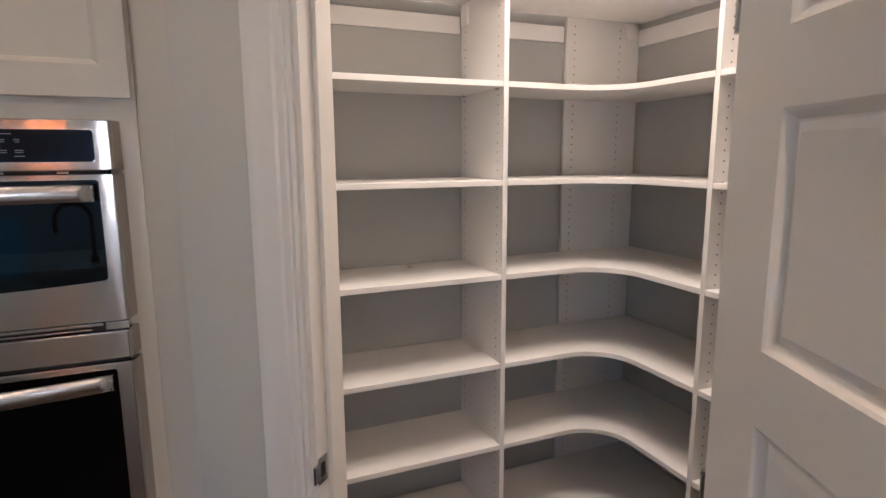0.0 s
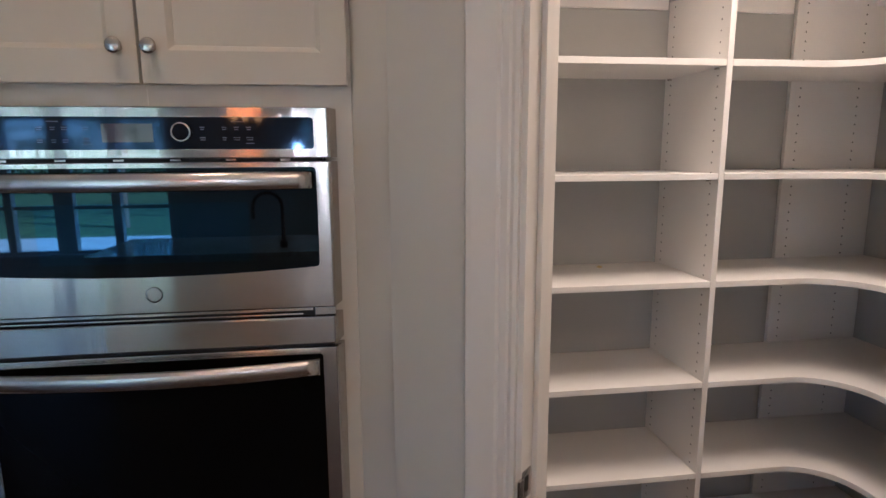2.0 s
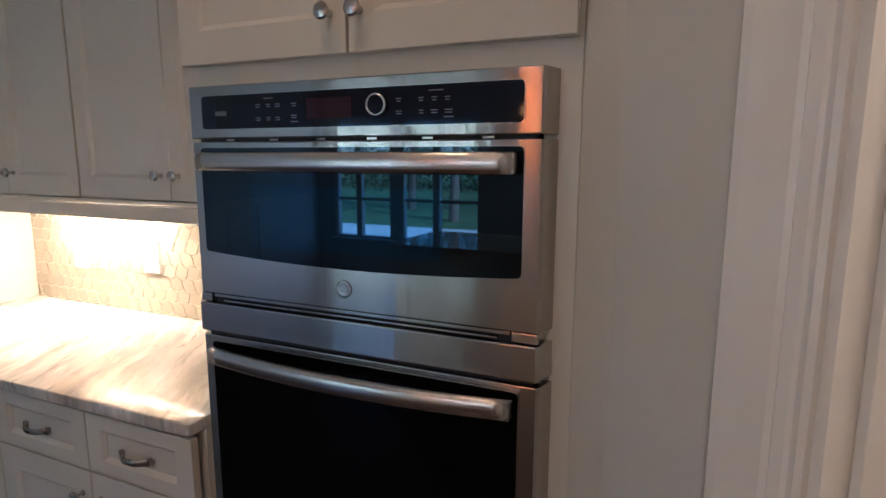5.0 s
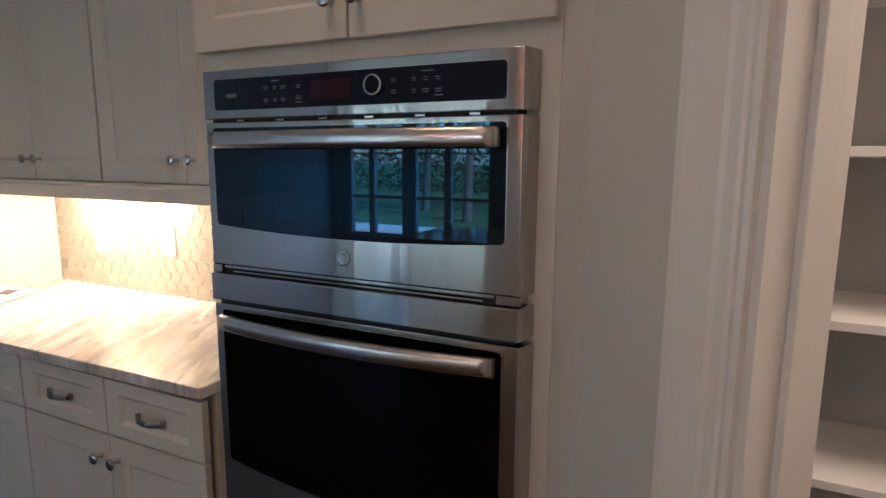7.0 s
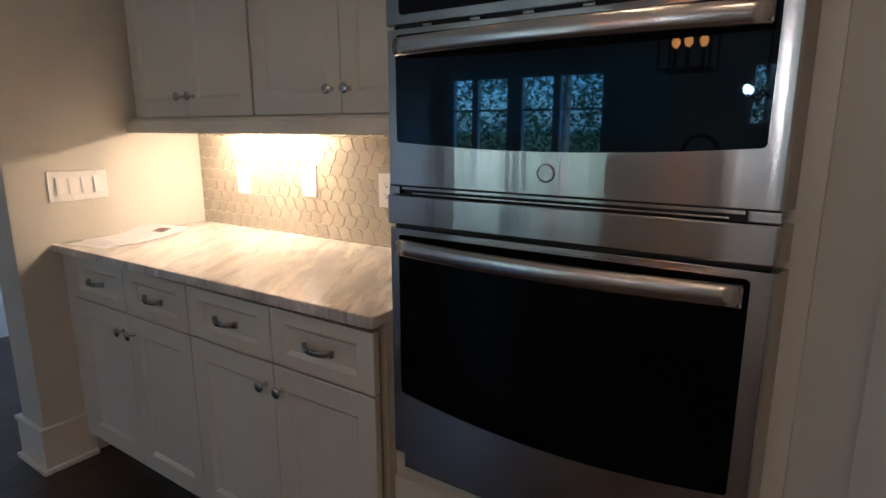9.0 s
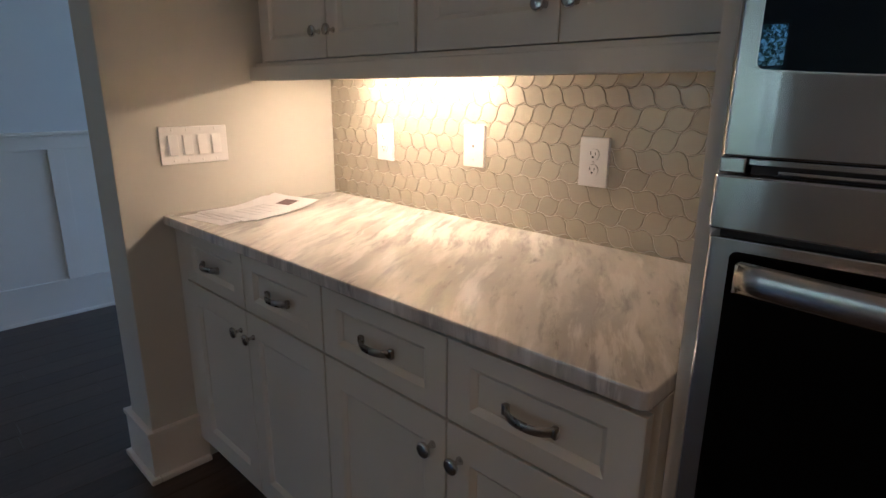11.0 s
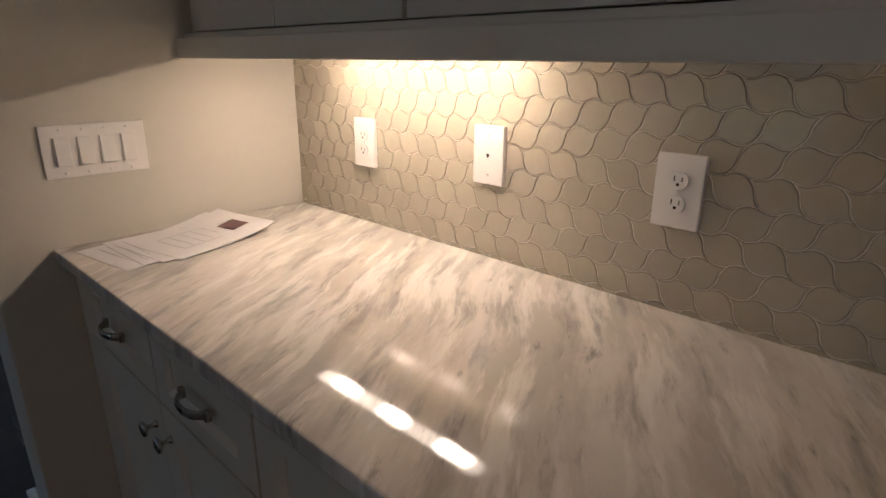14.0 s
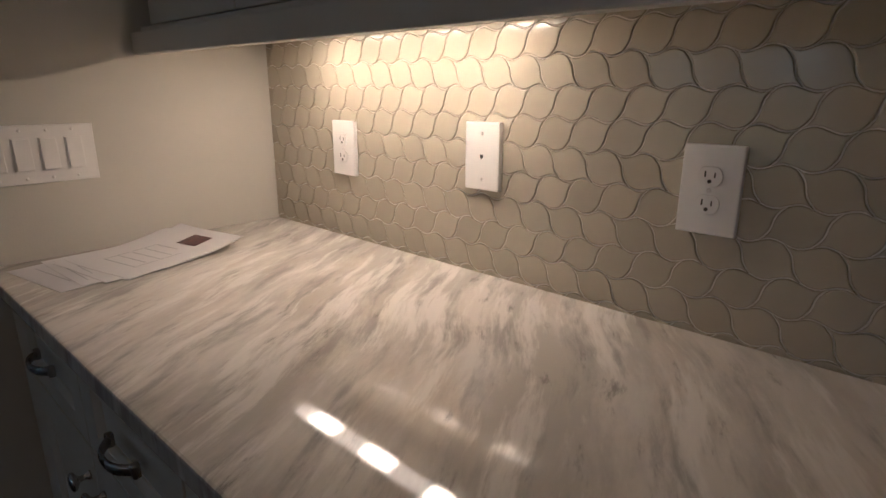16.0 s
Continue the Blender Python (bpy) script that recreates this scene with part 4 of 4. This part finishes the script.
QX, QY, QZ = CHAND
cha = thing("chandelier", (QX, QY, CEIL), "dark chandelier with bright white bulbs beyond the island", "chandelier")
pf = cyl((QX, QY, QZ + 0.02), (QX, QY, CEIL - 0.001), 0.008, seg=8)
cyl((QX, QY, CEIL - 0.025), (QX, QY, CEIL - 0.001), 0.065, bm=pf)
part("rod", pf, BRONZE, cha)
for i in range(4):
    a = math.pi / 4 + i * math.pi / 2
    bx, by = QX + 0.16 * math.cos(a), QY + 0.16 * math.sin(a)
    part("arm", sweep([(QX + (bx - QX) * u, QY + (by - QY) * u, QZ - 0.06 + 0.05 * (2 * u - 1) ** 2) for u in (0, 0.25, 0.5, 0.75, 1)], [(-0.006, -0.006), (0.006, -0.006), (0.006, 0.006), (-0.006, 0.006)]), BRONZE, cha)
    part("bulb", lathe([(0.008, -0.02), (0.018, 0.0), (0.022, 0.02), (0.014, 0.04), (0.003, 0.046)], (bx, by, QZ), (0, 0, 1), 16), WHITEBULB, cha, "bright white bulb", True)
isl = thing("kitchen_island", (-0.55, -1.55, 0), "cream painted kitchen island with a pale stone top", "island")
part("body", cube(-1.6, 0.5, -1.95, -1.25, 0.0, 0.88), CAB, isl)
part("top", cube(-1.64, 0.54, -2.0, -1.2, 0.8805, 0.914, 0.003), STONE, isl, "pale veined stone top")
fau = thing("gooseneck_faucet", (FX, FY, 0.914), "dark gooseneck faucet with a high arc on the island", "faucet")
arc = [(FX + 0.10, FY, 0.915), (FX + 0.10, FY, 1.18)] + [(FX + 0.10 * math.cos(math.pi * i / 10), FY, 1.20 + 0.10 * math.sin(math.pi * i / 10)) for i in range(11)] + [(FX - 0.10, FY, 1.12)]
fb = bmesh.new()
for p, q in zip(arc, arc[1:]):
    cyl(p, q, 0.012, seg=10, bm=fb)
part("spout", fb, BRONZE, fau, "", True)
part("base", cyl((FX + 0.10, FY, 0.9145), (FX + 0.10, FY, 0.96), 0.024), BRONZE, fau)

# ---- outdoors ----
structure("ground", cube(-150, 150, -220, 60, -0.75, -0.45), GRASS, "green lawn outside the windows")
structure("pavement", cube(-30, 12, -11.8, -9.4, -0.449, -0.40, 0.01), material("pale_concrete", (0.50, 0.49, 0.46), 0.85, vary=0.08, scale=3), "pale concrete driveway across the lawn")


def tree(x, y, h, seed):
    rnd = random.Random(seed)
    t_ = thing("tree", (x, y, -0.45), "green broadleaf tree on the lawn", "tree", "trees in the garden")
    b_ = cyl((x, y, -0.45), (x + rnd.uniform(-.2, .2), y, h * 0.65), 0.16, 0.07, 10)
    for i in range(6):
        a = rnd.uniform(0, 6.28)
        z0 = h * rnd.uniform(0.3, 0.6)
        cyl((x, y, z0), (x + 1.3 * math.cos(a), y + 1.3 * math.sin(a), z0 + h * 0.22), 0.05, 0.015, 6, b_)
    part("trunk", b_, BARK, t_)
    n_ = 6500
    vs, fs = [], []
    for i in range(n_):
        a, r_, zz = rnd.uniform(0, 6.28), 2.0 * math.sqrt(rnd.random()), rnd.gauss(0.62, 0.17)
        r_ *= 1.15 - 0.6 * abs(zz - 0.5)
        c = Vector((x + r_ * math.cos(a), y + r_ * math.sin(a), h * zz))
        u = Vector((rnd.uniform(-1, 1), rnd.uniform(-1, 1), rnd.uniform(-1, 1))).normalized() * 0.042
        w = u.orthogonal().normalized() * 0.03
        k = len(vs)
        vs += [c - u, c - w, c + u, c + w]
        fs.append((k, k + 1, k + 2, k + 3))
    me = bpy.data.meshes.new("crown")
    me.from_pydata(vs, [], fs)
    me.materials.append(LEAF)
    ob = new("crown", me)
    ob.parent = t_
    ob.matrix_parent_inverse = Matrix.Translation(-t_.location)


for i, (tx, ty, th_) in enumerate(((-6.5, -14, 6.5), (-4.2, -16, 7.0), (-9.5, -17, 7.5), (-1.5, -18, 7), (-12.5, -15, 7), (2, -16, 7))):
    tree(tx, ty, th_, i)

def woods(name, x0, x1, y0, y1, top, count, leaf, seed):
    """A far belt of loose leaf clumps with gaps, thinning towards its top."""
    rnd_ = random.Random(seed)
    vs, fs = [], []
    for i in range(count):
        cx, cy = rnd_.uniform(x0, x1), rnd_.uniform(y0, y1)
        cz = -0.4 + (top + 1.5 * math.sin(cx * 0.7)) * rnd_.random() ** 1.3
        for j in range(9):
            c = Vector((cx + rnd_.gauss(0, 0.35), cy + rnd_.gauss(0, 0.35), cz + rnd_.gauss(0, 0.28)))
            u = Vector((rnd_.uniform(-1, 1), rnd_.uniform(-1, 1), rnd_.uniform(-1, 1))).normalized() * leaf
            w = u.orthogonal().normalized() * leaf * 0.7
            k = len(vs)
            vs += [c - u, c - w, c + u, c + w]
            fs.append((k, k + 1, k + 2, k + 3))
    me_ = bpy.data.meshes.new(name)
    me_.from_pydata(vs, [], fs)
    me_.materials.append(LEAF)
    tagged(new(name, me_), "green wooded belt at the end of the lawn", "woods", kind="stuff")


woods("woods", -34, 16, -36, -27, 8.0, 2600, 0.15, 11)

# ---- floor boards near the walk ----
BW = 0.127
rnd = random.Random(5)
lens_ = {}
for i in range(20):
    x = -4.22 + BW * i
    y = -1.3 + rnd.uniform(-0.9, 0)
    while y < 3.2:
        ln = rnd.choice((0.9, 1.2, 1.5))
        if ln not in lens_:
            b_ = cube(0, BW - 0.0015, 0, ln - 0.0015, -0.0115, 0.0, 0.0007)
            me = bpy.data.meshes.new("board")
            b_.to_mesh(me)
            b_.free()
            me.materials.append(WOOD)
            lens_[ln] = me
        ob = new("board", lens_[ln])
        ob.location = (x, y, 0)
        ob.parent = bpy.data.objects["floor"]
        y += ln

# ---- backsplash: leaf tiles ----
structure("backsplash", prism([(-2.2995, wall_y(-2.2995)), (TL - 0.001, wall_y(TL)), (TL - 0.001, wall_y(TL) + 0.02), (-2.2995, wall_y(-2.2995) + 0.02)], 0.9142, 1.3890), GROUT, "beige glazed leaf-shaped tiles in wavy rows")
TW, THT, AMP, LEAN_ = 0.0616, 0.0492, 0.0043, 0.0272


def leaf_tile(lean, phase):
    def wave(x):
        return AMP * math.sin(2 * math.pi * (x / TW + phase))

    def side(v):
        return lean * (v + 0.115 * math.sin(2 * math.pi * v))

    ring = []
    for i in range(9):
        x = TW * i / 8
        ring.append((x, wave(x)))
    for i in range(1, 7):
        v = i / 7
        ring.append((TW + side(v), THT * v))
    for i in range(8, -1, -1):
        x = TW * i / 8
        ring.append((lean + x, THT + wave(x)))
    for i in range(6, 0, -1):
        v = i / 7
        ring.append((side(v), THT * v))
    cx, cz = (TW + lean) / 2, THT / 2
    b_ = bmesh.new()
    rings = []
    for shrink, y in ((0.0012, 0.0), (0.0013, -0.0012), (0.0020, -0.0023), (0.0029, -0.0027)):
        vs = []
        for k, (x, z) in enumerate(ring):
            x0, z0 = ring[k - 1]
            x1, z1 = ring[(k + 1) % len(ring)]
            t = Vector((x1 - x0, z1 - z0)).normalized()
            vs.append(b_.verts.new((x - t.y * shrink, y, z + t.x * shrink)))
        rings.append(vs)
    k = len(ring)
    for p, n_ in zip(rings, rings[1:]):
        for i in range(k):
            b_.faces.new((p[i], p[(i + 1) % k], n_[(i + 1) % k], n_[i]))
    b_.faces.new(rings[-1])
    bmesh.ops.recalc_face_normals(b_, faces=b_.faces)
    me = bpy.data.meshes.new("tile")
    b_.to_mesh(me)
    b_.free()
    me.materials.append(GLAZE)
    for p in me.polygons:
        p.use_smooth = len(p.vertices) == 4
    return me


TILES = {1: leaf_tile(LEAN_, 0.0), -1: leaf_tile(-LEAN_, 0.5)}
SLANTS = (1, -1, 1, -1, 1, -1, 1, 1, -1, 1, 1)
splash = bpy.data.objects["backsplash"]
for r, s in enumerate(SLANTS):
    x0 = -1.372 - LEAN_ * sum(SLANTS[r:9]) if r < 9 else -1.372 + LEAN_ * sum(SLANTS[9:r])
    x0 += TW * (0.5 if s < 0 else 0.0)
    for k in range(-20, 20):
        x = x0 + TW * k
        if x < -2.312 - TW * 0.8 - max(0, s * LEAN_) or x > TL - 0.012:
            continue
        if x + min(0, s * LEAN_) < -2.40:
            continue
        ob = new("tile", TILES[s])
        ob.location = (x, wall_y(x) - 0.0001, 0.8712 + THT * r)
        ob.parent = splash
